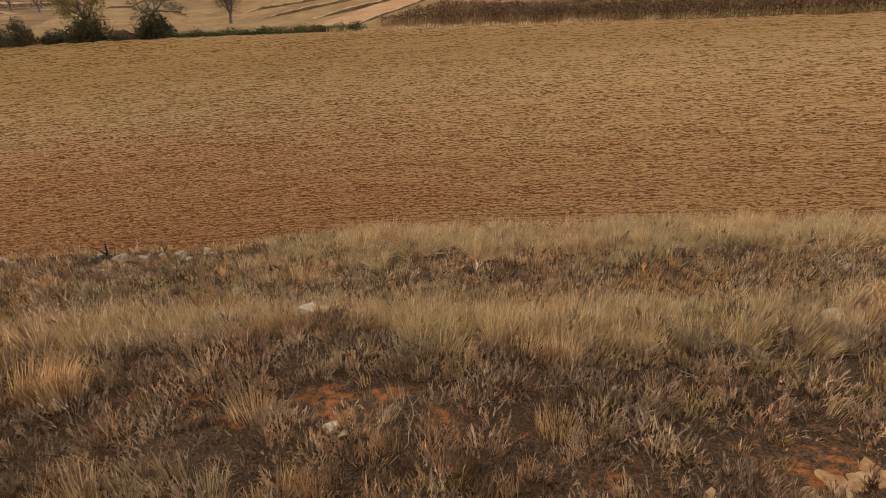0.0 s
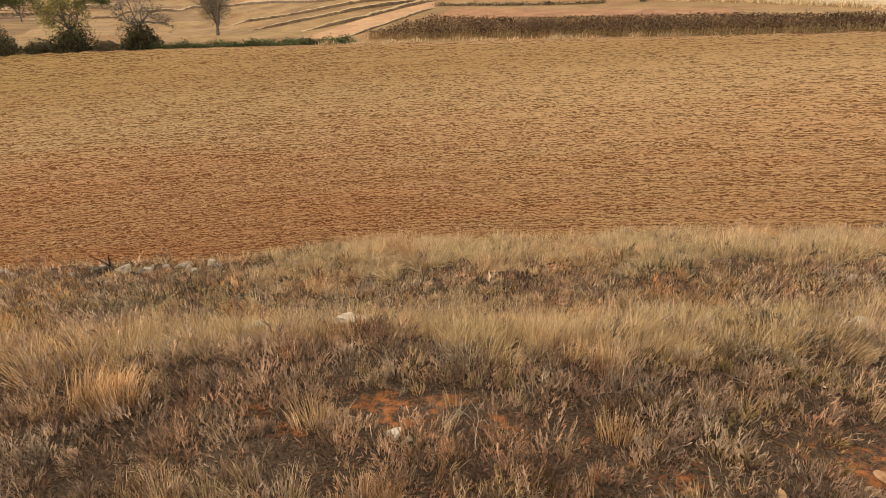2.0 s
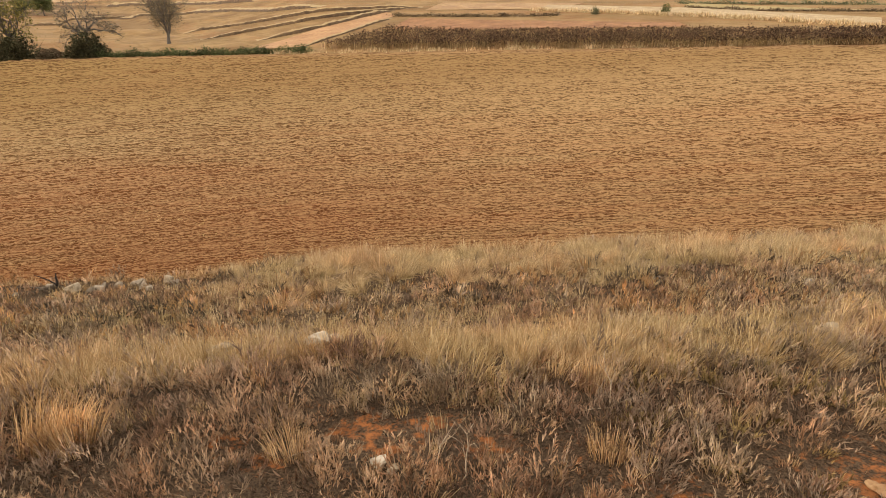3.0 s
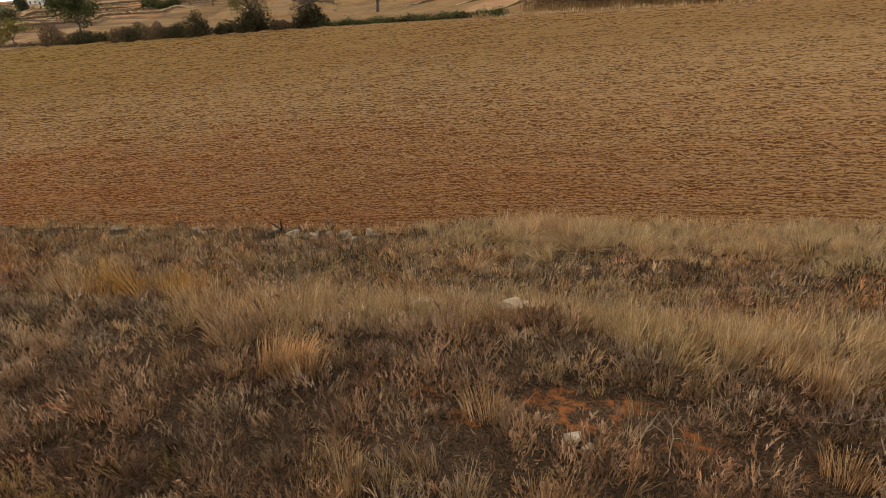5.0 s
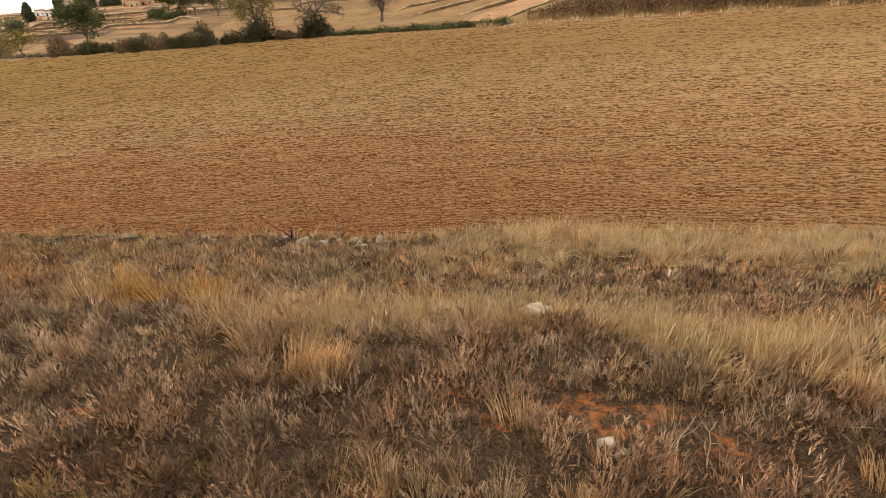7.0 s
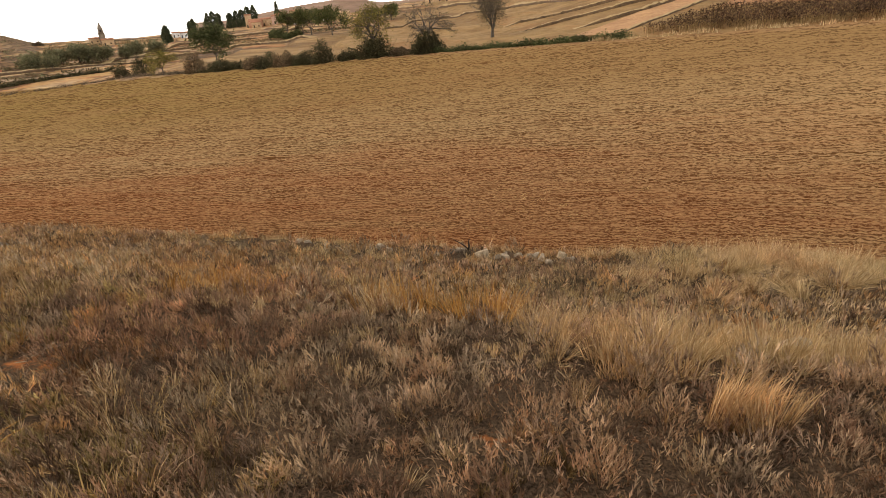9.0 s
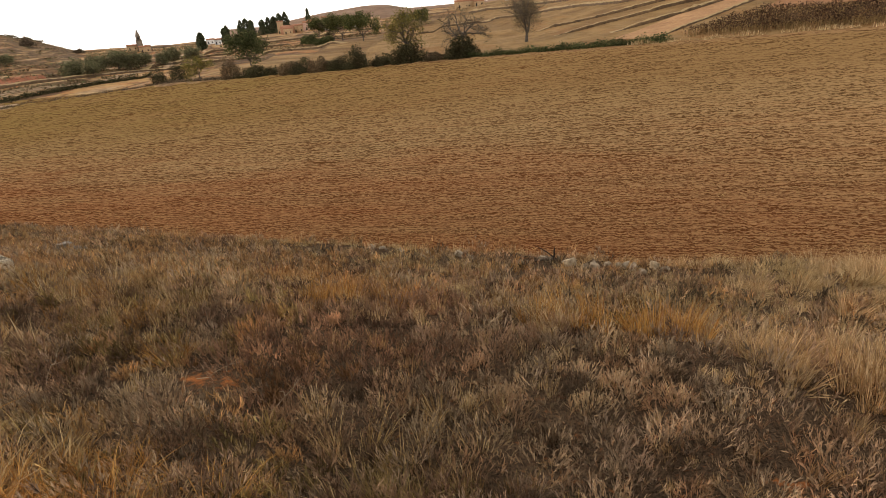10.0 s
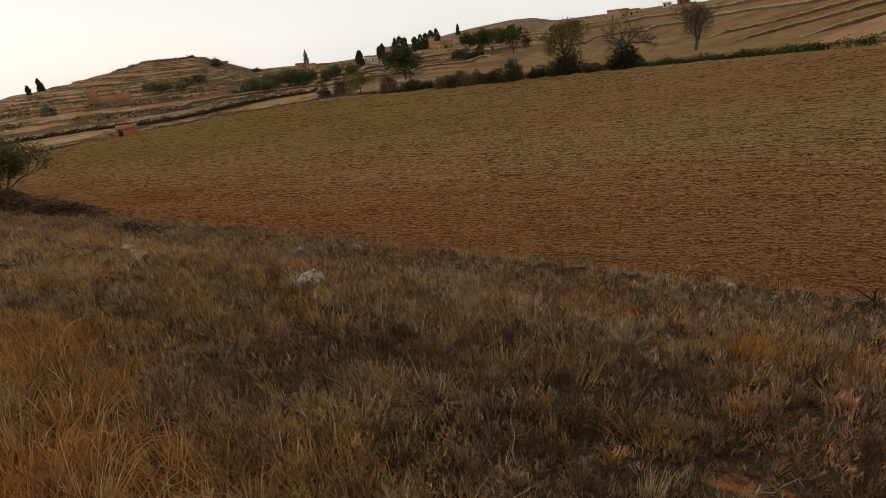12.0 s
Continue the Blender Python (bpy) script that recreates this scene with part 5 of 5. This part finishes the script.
def spread_out(x0, x1, y0, y1, step, share):
    """Spots about one step apart, as cushions crowd each other out."""
    gx, gy = np.meshgrid(np.arange(x0, x1, step), np.arange(y0, y1, step))
    gx = gx + 0.5 * step * (np.round(gy / step) % 2)
    x, y = gx.ravel() + rng.uniform(-0.42, 0.42, gx.size) * step, gy.ravel() + rng.uniform(-0.42, 0.42, gx.size) * step
    keep = rng.uniform(0, 1, len(x)) < share(x, y)
    return x[keep], y[keep]


def tufts(s, x, y, blades, height, radius, width, lean=0.35, fine=True):
    """Tufts of grass: blades that spring from one foot and bow outward."""
    n = len(x)
    size = rng.uniform(0.5, 1.3, n)
    tilt = rng.normal(size=(n, 2)) * 0.2 + [0.06, 0.0]
    k = np.repeat(np.arange(n), blades)
    a, r = rng.uniform(0, 2 * np.pi, len(k)), radius * np.sqrt(rng.uniform(0, 1, len(k))) * size[k]
    out = np.column_stack([np.cos(a), np.sin(a)])
    foot = np.column_stack([x[k], y[k]]) + out * r[:, None]
    h = height * size[k] * rng.uniform(0.45, 1.1, len(k))
    bow = (lean * rng.uniform(0.1, 1.2, len(k)) * h)[:, None] * out + tilt[k] * h[:, None]
    z = land(foot[:, 0], foot[:, 1]) - 0.01
    p0 = np.column_stack([foot, z])
    p1 = np.column_stack([foot + bow, z + h * np.sqrt(np.maximum(0.2, 1 - (np.linalg.norm(bow, axis=1) / h) ** 2))])
    s.spikes(p0, p1, width * rng.uniform(0.6, 1.3, len(k)), 0.12, fine)


def shrubs(s, x, y, sprigs, height, radius, leaf, length=0.085, steps=4, fan=3):
    """Low cushion shrubs: a ragged dome of short upright sprigs, each a stem set all round with small pointed leaves."""
    n = len(x)
    if not n:
        return
    size = rng.uniform(0.55, 1.3, n)
    k = np.repeat(np.arange(n), sprigs)
    a, u = rng.uniform(0, 2 * np.pi, len(k)), np.sqrt(rng.uniform(0, 1, len(k)))
    lump = 1 + 0.28 * np.sin(3 * a + 7 * size[k]) * np.sin(5 * u + 3 * x[k])
    r = radius * size[k] * lump
    out = np.column_stack([np.cos(a), np.sin(a)])
    foot = np.column_stack([x[k], y[k]]) + out * (u * r)[:, None]
    dome = height * size[k] ** 1.5 * lump * np.sqrt(np.maximum(0.0, 1 - 0.93 * u**2.4)) * np.where(rng.uniform(0, 1, len(k)) < 0.75, rng.uniform(0.78, 1.06, len(k)), rng.uniform(0.4, 0.78, len(k)))
    z = np.maximum(land(foot[:, 0], foot[:, 1]), land(x, y)[k] - 0.03)
    way = np.column_stack([out * (0.05 + 0.6 * u)[:, None], 1.0 + 0 * u]) + rng.normal(size=(len(k), 3)) * 0.18
    way /= np.linalg.norm(way, axis=1, keepdims=True)
    tip = np.column_stack([foot, z + dome])
    tall = (length * rng.uniform(0.65, 1.4, len(k)))[:, None]
    stem = np.stack([tip - way * tall * (1 - t) for t in np.linspace(0, 0.85, steps + 1)], 1)
    stem[:, 1:-1] += rng.normal(size=(len(k), steps - 1, 3)) * 0.12 * leaf
    reach = rng.normal(size=(len(k), steps, fan, 3))
    reach -= (reach * way[:, None, None]).sum(-1, keepdims=True) * way[:, None, None]
    reach *= leaf * rng.uniform(0.5, 1.25, (len(k), steps, fan, 1)) / (np.linalg.norm(reach, axis=-1, keepdims=True) + 1e-9)
    leaves = stem[:, 1:, None] + reach * np.linspace(1.0, 0.5, steps)[:, None, None] + way[:, None, None] * (tall / steps * 0.75)[:, None, None]
    co = np.concatenate([stem, leaves.reshape(len(k), -1, 3)], 1)
    tris = np.array([(i, i + 1, steps + 1 + i * fan + f) for i in range(steps) for f in range(fan)])
    s.add(co.reshape(-1, 3), co.shape[1] * np.arange(len(k))[:, None, None] + tris)


def stuff(name, soup, material, label, category="grass"):
    return tagged(new(name, soup.mesh(name, material)), label, category, kind="stuff")


def golden(x, y):
    """Where the shrubs turn from grey to golden brown, towards the rise and the edge of the path."""
    g = smooth(-5.5, -10.5, x + 1.6 * patch(x, y, 0.7, 3)) * (0.5 + 0.5 * smooth(0.3, 0.6, patch(x, y, 0.8, 13)))
    hollow = np.exp(-(((x + 9.6) / 2.2) ** 2) - ((y - 3.2) / 1.3) ** 2)
    return np.clip(0.7 * g * (1 - 0.55 * hollow), 0, 1)


def hillside():
    near, path, far = (-18.0, 7.0, 0.9, 5.7), (-15.0, -6.3, -0.9, 1.0), (-48.0, 15.0, 5.4, 14.1)
    grey, brown, olive, gold, pale, dead, litter, rust, warm, russet = (Soup() for _ in range(10))
    worn = lambda x, y: np.maximum(bare(x, y), bare(x, y + 0.16))  # noqa: E731
    open_ = lambda x, y: (1 - 0.93 * worn(x, y)) * (1 - 0.6 * belt(x, y)) * (1 - 0.6 * bank(x, y))  # noqa: E731
    # close to the path
    x, y = spread_out(*near, 0.28, lambda x, y: 0.95 * open_(x, y))
    lot, tone = rng.uniform(0, 1, len(x)), 0.15 + 0.7 * smooth(0.2, 0.8, patch(x, y, 1.1, 1)) + 0.3 * smooth(-5, -2, x) - 0.25 * smooth(-3.5, -6, x)
    is_warm = lot < 0.92 * golden(x, y)
    is_grey = ~is_warm & (rng.uniform(0, 1, len(x)) < tone)
    is_brown = ~is_warm & ~is_grey
    red = is_brown & (rng.uniform(0, 1, len(x)) < 0.12 + 0.8 * smooth(0.45, 0.75, patch(x, y, 0.6, 17)) * smooth(-2, -5, x) + 0.8 * np.exp(-(((x + 7.5) / 1.1) ** 2) - ((y - 2.6) / 0.6) ** 2))
    is_brown &= ~red
    close = (y < 3.9) & (x > -12.0)
    for soup, pick, tall in ((grey, is_grey, 0.22), (russet, red, 0.19), (brown, is_brown, 0.2), (warm, is_warm, 0.21)):
        shrubs(soup, x[pick & close], y[pick & close], 68, 1.1 * tall, 0.185, 0.0155, 0.085, 3, 3)
        shrubs(soup, x[pick & ~close], y[pick & ~close], 35, 1.1 * tall, 0.185, 0.025, 0.105, 2, 3)
    x, y = spread_out(*near, 0.2, lambda x, y: (1 - 0.8 * bare(x, y)) * (1 - 0.8 * belt(x, y)))
    pick = rng.uniform(0, 1, len(x)) < 0.5
    shrubs(brown, x[pick], y[pick], 12, 0.11, 0.14, 0.022, 0.075, 2, 3)
    shrubs(grey, x[~pick], y[~pick], 12, 0.11, 0.14, 0.022, 0.075, 2, 3)
    shrubs(olive, *scatter(*near, 7, lambda x, y: open_(x, y) * smooth(0.55, 0.8, patch(x, y, 0.8, 5))), 30, 0.17, 0.14, 0.019, 0.1, 3, 3)
    tufts(pale, *scatter(*near, 10, lambda x, y: (1 - bare(x, y)) * (0.2 + 0.8 * smooth(0.35, 0.7, patch(x, y, 0.9, 3))) * (1 - 0.6 * golden(x, y))), 34, 0.16, 0.05, 0.0045)
    tufts(gold, *scatter(*near, 5, lambda x, y: (1 - bare(x, y)) * (0.15 + 0.85 * smooth(0.45, 0.8, patch(x, y, 0.7, 7)))), 34, 0.17, 0.05, 0.0045)
    shrubs(pale, *scatter(*near, 4.0, lambda x, y: open_(x, y) * smooth(0.35, 0.75, patch(x, y, 1.9, 31))), 34, 0.18, 0.085, 0.008, 0.12, 4, 2)
    tufts(litter, *scatter(*near, 45, lambda x, y: 1 - 0.4 * bare(x, y)), 4, 0.06, 0.13, 0.007, 1.5, False)
    tufts(gold, *spread_out(-9, 7, 3.2, 5.9, 0.2, belt), 50, 0.33, 0.075, 0.0044, 0.6)
    tufts(gold, *scatter(-9, 7, 3.2, 5.9, 13, belt), 34, 0.26, 0.07, 0.005, 0.5)
    tufts(pale, *scatter(-9, 7, 3.2, 5.9, 18, belt), 42, 0.32, 0.09, 0.0044, 0.5)
    tufts(pale, *scatter(-9, 7, 3.2, 5.9, 13, belt), 34, 0.26, 0.07, 0.005, 0.5)
    gold_edge = lambda x, y: smooth(-6.3, -7.4, x) * smooth(1.4, 0.85, y)  # noqa: E731
    tufts(rust, *scatter(-15, -6.3, -0.9, 1.5, 40, gold_edge), 46, 0.29, 0.10, 0.0042, 1.0)
    tufts(gold, *scatter(-15, -6.3, -0.9, 1.5, 12, gold_edge), 46, 0.30, 0.09, 0.0048, 1.0)
    shrubs(olive, *scatter(-12, -5.4, 0.6, 2.0, 12, lambda x, y: smooth(0.35, 0.7, patch(x, y, 0.9, 12))), 28, 0.19, 0.14, 0.019, 0.1, 3, 3)
    tufts(gold, *scatter(-13, -5.4, 0.8, 2.4, 9, lambda x, y: smooth(0.4, 0.75, patch(x, y, 0.9, 12))), 34, 0.26, 0.07, 0.0045, 0.5)
    tufts(gold, *scatter(-2.9, -2.5, 3.1, 3.45, 90, lambda x, y: 1.0 + 0 * x), 60, 0.4, 0.05, 0.005, 0.2)
    tufts(pale, *scatter(-2.3, -0.6, 1.95, 2.4, 34, lambda x, y: 0.8 + 0 * x), 60, 0.26, 0.07, 0.0042)
    tufts(olive, *scatter(-8.6, -4.0, 0.9, 2.0, 16, lambda x, y: smooth(0.3, 0.6, patch(x, y, 1.0, 12))), 40, 0.2, 0.09, 0.0048, 0.5)
    shrubs(warm, *scatter(*path, 16, lambda x, y: 0.25 + 0.75 * golden(x, y)), 28, 0.19, 0.14, 0.019, 0.1, 3, 3)
    shrubs(brown, *scatter(*path, 9, lambda x, y: 1.0 + 0 * x), 28, 0.17, 0.13, 0.019, 0.1, 3, 3)
    tufts(litter, *scatter(*path, 45, lambda x, y: 1.0 + 0 * x), 14, 0.08, 0.10, 0.008, 1.2, False)
    tufts(gold, *scatter(*path, 8, lambda x, y: 1.0 + 0 * x), 30, 0.22, 0.06, 0.0045)
    # under and behind the walker
    back = (-17.0, 8.0, -4.0, 1.0)
    behind = lambda x, y: np.where((x < -6.3) & (y > -0.9), 0.0, 0.9)  # noqa: E731
    x, y = spread_out(*back, 0.42, behind)
    pick = rng.uniform(0, 1, len(x)) < 0.5
    shrubs(brown, x[pick], y[pick], 20, 0.16, 0.2, 0.027, 0.08, 2, 3)
    shrubs(grey, x[~pick], y[~pick], 20, 0.16, 0.2, 0.027, 0.08, 2, 3)
    tufts(pale, *scatter(*back, 3, behind), 20, 0.22, 0.07, 0.006, 0.4, False)
    # the slope down to the field
    wall = lambda x, y: 1 - 0.55 * smooth(-16.5, -15.5, x) * smooth(-4.6, -5.6, x) * smooth(11.3, 11.8, y) * smooth(13.0, 12.6, y)  # noqa: E731
    x, y = spread_out(*far, 0.40, lambda x, y: 0.93 * open_(x, y) * wall(x, y))
    lot, tone = rng.uniform(0, 1, len(x)), 0.2 + 0.6 * smooth(0.2, 0.8, patch(x, y, 0.7, 2))
    is_warm = lot < np.maximum(golden(x, y), 0.22)
    is_grey = ~is_warm & (rng.uniform(0, 1, len(x)) < tone)
    is_brown = ~is_warm & ~is_grey
    for soup, pick in ((grey, is_grey), (brown, is_brown), (warm, is_warm)):
        shrubs(soup, x[pick], y[pick], 18, 0.27, 0.24, 0.044, 0.14, 2, 3)
    shrubs(dead, *scatter(*far, 1.2, lambda x, y: open_(x, y) * smooth(0.5, 0.8, patch(x, y, 1.4, 9))), 20, 0.27, 0.24, 0.042, 0.14, 2, 3)
    tufts(litter, *scatter(*far, 8, lambda x, y: 1.0 + 0 * x), 9, 0.09, 0.13, 0.014, 1.2, False)
    tufts(pale, *scatter(*far, 11, lambda x, y: 0.3 + 0.7 * patch(x, y, 0.8, 6)), 22, 0.24, 0.09, 0.010, 0.4, False)
    tufts(gold, *scatter(*far, 6, lambda x, y: smooth(0.45, 0.8, patch(x, y, 0.6, 8)) * smooth(14, -4, x)), 22, 0.26, 0.09, 0.010, 0.4, False)
    tufts(pale, *scatter(-48, 15, 9.0, 14.3, 3.5, bank), 45, 0.3, 0.13, 0.011, 0.6, False)
    tufts(pale, *spread_out(-6, 15, 9.0, 14.3, 0.6, bank), 270, 0.47, 0.2, 0.012, 0.95, False)
    # the rise beyond the boulders
    rise = (-48.0, -18.0, -2.0, 5.6)
    shrubs(brown, *scatter(*rise, 5, lambda x, y: 0.8 + 0 * x), 12, 0.22, 0.22, 0.04, 0.13, 2, 2)
    shrubs(warm, *scatter(*rise, 4, lambda x, y: 0.8 + 0 * x), 12, 0.22, 0.22, 0.04, 0.13, 2, 2)
    tufts(gold, *scatter(-12, -6, 1.6, 5.0, 6, lambda x, y: smooth(0.5, 0.8, patch(x, y, 1.2, 21))), 40, 0.3, 0.07, 0.0048, 0.5)
    tufts(rust, *scatter(-20, -11, 1.0, 5.4, 13, lambda x, y: 0.2 + 0.8 * patch(x, y, 0.9, 11)), 34, 0.24, 0.08, 0.005, 0.5)
    tufts(rust, *scatter(-8.8, -4.5, 4.4, 5.4, 26, lambda x, y: smooth(0.3, 0.6, patch(x, y, 1.0, 2))), 34, 0.42, 0.08, 0.005, 0.4)
    tufts(gold, *scatter(*rise, 9, lambda x, y: 0.3 + 0.7 * patch(x, y, 0.8, 6)), 24, 0.28, 0.1, 0.011, 0.4, False)
    x, y = spread_out(-24, -8.5, 2.5, 8.5, 0.62, lambda x, y: 0.25 + 0.65 * smooth(-8.5, -12, x))
    lot = rng.uniform(0, 1, len(x)) + 0.5 * patch(x, y, 0.8, 23) - 0.25
    for soup, pick in ((gold, lot < 0.5), (rust, (lot >= 0.5) & (lot < 0.65)), (pale, lot >= 0.65)):
        tufts(soup, x[pick], y[pick], 150, 0.34, 0.17, 0.0085, 0.95, False)
    tufts(pale, *scatter(-9, 14, 5.6, 10.2, 11, lambda x, y: 0.3 + 0.7 * patch(x, y, 1.1, 25)), 26, 0.27, 0.1, 0.009, 0.5, False)
    # marked shrubs near the wall and under the lip
    for x, y, n in ((-4.9, 9.2, 2), (-4.4, 8.9, 2), (-2.6, 8.7, 1), (-6.0, 9.6, 1), (1.3, 9.3, 2), (3.4, 9.0, 2)):
        shrubs(dead, x + rng.normal(size=n) * 0.2, y + rng.normal(size=n) * 0.15, 40, 0.27, 0.2, 0.03, 0.12, 3, 3)
    stuff("thyme_shrubs", grey, GREY, "dense grey-lilac dry thyme cushions covering the slope", "shrubs")
    stuff("russet_shrubs", russet, RUSSET, "patches of russet-brown dry heath on the slope", "shrubs")
    stuff("heath_shrubs", brown, BROWN, "dense brown-purple dry heath covering the slope", "shrubs")
    stuff("golden_shrubs", warm, WARM, "dense golden-brown dry shrubs on the rise of the slope", "shrubs")
    stuff("herb_shrubs", olive, OLIVE, "olive-tinted dry herbs between the shrubs", "shrubs")
    stuff("dark_shrubs", dead, LEAF_BROWN_DARK, "dark twiggy low shrubs on the lower slope", "shrubs")
    stuff("dead_litter", litter, LITTER, "short dead grass and twigs matted over the soil")
    stuff("rusty_grass", rust, RUST, "rust-tinted arching dry grass beside the path")
    stuff("golden_grass", gold, STRAW, "tall golden dry grass along the lip of the slope")
    stuff("pale_grass", pale, PALE, "pale straw-coloured dry grass on the bank above the field")


def single(name, x, y, kind, material, label, category, *shape):
    """One tuft or shrub that stands out from the rest."""
    s = Soup()
    kind(s, np.array([x]), np.array([y]), *shape)
    me = s.mesh(name, material)
    base = Vector((x, y, ground_at(x, y)))
    me.transform(Matrix.Translation(-base))
    ob = new(name, me)
    ob.location = base
    return tagged(ob, label, category)


for gx, gy, gm, gh in ((-2.72, 3.3, "gold", 0.5), (0.12, 3.5, "pale", 0.42), (0.95, 3.55, "pale", 0.45), (-3.35, 3.75, "gold", 0.45), (0.45, 3.8, "gold", 0.5), (-1.55, 4.35, "gold", 0.5), (1.6, 3.75, "pale", 0.46), (-1.25, 3.05, "pale", 0.3), (2.95, 3.7, "gold", 0.4), (0.75, 2.75, "pale", 0.28)):
    single("grass_tuft", gx, gy, tufts, STRAW if gm == "gold" else PALE, "tall golden tuft of dry grass" if gm == "gold" else "pale bleached tuft of dry grass", "grass tuft", 230, 0.62 * gh, 0.13, 0.0048, 0.38)
for gx, gy, gr, gh in ((-3.25, 12.15, 0.36, 0.42), (-4.15, 12.1, 0.36, 0.40), (-2.0, 4.0, 0.24, 0.26), (-2.55, 3.75, 0.2, 0.24), (-1.75, 3.45, 0.22, 0.24), (-0.15, 3.62, 0.2, 0.2), (-22.3, 12.2, 0.5, 0.5)):
    single("low_shrub", gx, gy, shrubs, LEAF_BROWN_DARK if gy > 10 else GREY, "dark rounded shrub near the tumbled wall" if gy > 10 else "grey cushion of dry thyme under the grass", "shrub", 110, gh, gr, 0.02 if gy > 10 else 0.0125, 0.09)

LITTER = blade_mat("matted_dead_grass", (0.06, 0.038, 0.023), (0.17, 0.112, 0.066), (0.36, 0.255, 0.155), 2.0)
hillside()


def waves(u, v, seed):
    """Smooth random values between 0 and 1 over the plane, one for each unit cell and blended between them."""
    table = np.random.default_rng(seed).uniform(0, 1, (512, 512))
    iu, iv = np.floor(u).astype(int), np.floor(v).astype(int)
    fu, fv = smooth(0, 1, u - iu), smooth(0, 1, v - iv)
    near = table[iu % 512, iv % 512] * (1 - fu) + table[(iu + 1) % 512, iv % 512] * fu
    far = table[iu % 512, (iv + 1) % 512] * (1 - fu) + table[(iu + 1) % 512, (iv + 1) % 512] * fu
    return near * (1 - fv) + far * fv


def stubble_field():
    """The turned field: crooked ridges of clods and straw with furrows of red earth between, coarser further off."""
    step = np.arange(0, 210)
    r = 1 / (0.0815 - step / 2670)
    az = np.arange(-52, 84.1, 0.3)
    v, a = np.meshgrid(step, az, indexing="ij")
    ring = r[v]
    x, y = -4 - ring * np.sin(np.radians(a)), ring * np.cos(np.radians(a))
    # the rows run along the field's edges, wider apart the further off they are
    across = np.maximum(y, 11.0) * (ring / np.maximum(y, 11.0)) ** 0.3
    u, w = 17.7 * a, 60.0 + 2.4 * 2670 * (0.0815 - 1 / across)
    sway = 1.5 * waves(u / 19, w / 9, 1) + 0.75 * waves(u / 7, w / 5, 2)
    rows = 0.5 + 0.5 * np.cos(2 * np.pi * (w / 7.6 + sway))
    h = 0.5 * rows + 0.6 * waves(u / 8, w / 4, 4) + 0.35 * waves(u / 4, w / 2.6, 5) + 0.4 * waves(u / 160, w / 6, 6) - 0.42
    h = np.clip(h, 0, 1.1)
    inside = smooth(14.0, 14.6, y) * smooth(0.2, 1.2, field_edge(x) - y) * smooth(0, 2, x + 205)
    z = land(x, y) - 0.12 + inside * (0.14 + 0.0026 * ring * h)
    co = np.stack([x, y, z], -1).reshape(-1, 3)
    m = len(az)
    i, j = np.meshgrid(np.arange(len(r) - 1), np.arange(m - 1), indexing="ij")
    p = (i * m + j).ravel()
    p = p[(inside.ravel()[p] > 0) | (inside.ravel()[p + m + 1] > 0)]
    tris = np.stack([np.stack([p, p + m, p + 1], -1), np.stack([p + 1, p + m, p + m + 1], -1)], 1).reshape(-1, 3)
    used, tris = np.unique(tris, return_inverse=True)
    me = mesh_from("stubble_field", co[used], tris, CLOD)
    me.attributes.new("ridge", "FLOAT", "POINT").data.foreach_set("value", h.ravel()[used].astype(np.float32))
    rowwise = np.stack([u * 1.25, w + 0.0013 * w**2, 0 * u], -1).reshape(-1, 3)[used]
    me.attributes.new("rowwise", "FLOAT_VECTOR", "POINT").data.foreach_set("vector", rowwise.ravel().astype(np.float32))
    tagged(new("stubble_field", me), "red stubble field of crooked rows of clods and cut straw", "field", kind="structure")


stubble_field()


def straw():
    """Loose cut straw between the nearest rows."""
    s = Soup()
    x, y = scatter(-45, 22, 14.3, 24, 5, lambda x, y: 0.3 + 0.7 * patch(x, 3 * y, 0.35, 3))
    k = np.repeat(np.arange(len(x)), 4)
    c = np.column_stack([x[k], y[k]]) + rng.normal(size=(len(k), 2)) * [0.12, 0.05]
    a = rng.normal(size=len(k)) * 0.7
    d = np.column_stack([np.cos(a), np.sin(a)]) * (0.09 * rng.uniform(0.5, 1.3, len(k)))[:, None]
    z = land(c[:, 0], c[:, 1])
    s.spikes(np.column_stack([c - d, z + 0.02]), np.column_stack([c + d, z + rng.uniform(0.04, 0.14, len(k))]), 0.018 * rng.uniform(0.6, 1.4, len(k)), 0.1, False)
    stuff("stubble", s, STUBBLE, "cut pale straw lying over a red ploughed field", "straw")


straw()
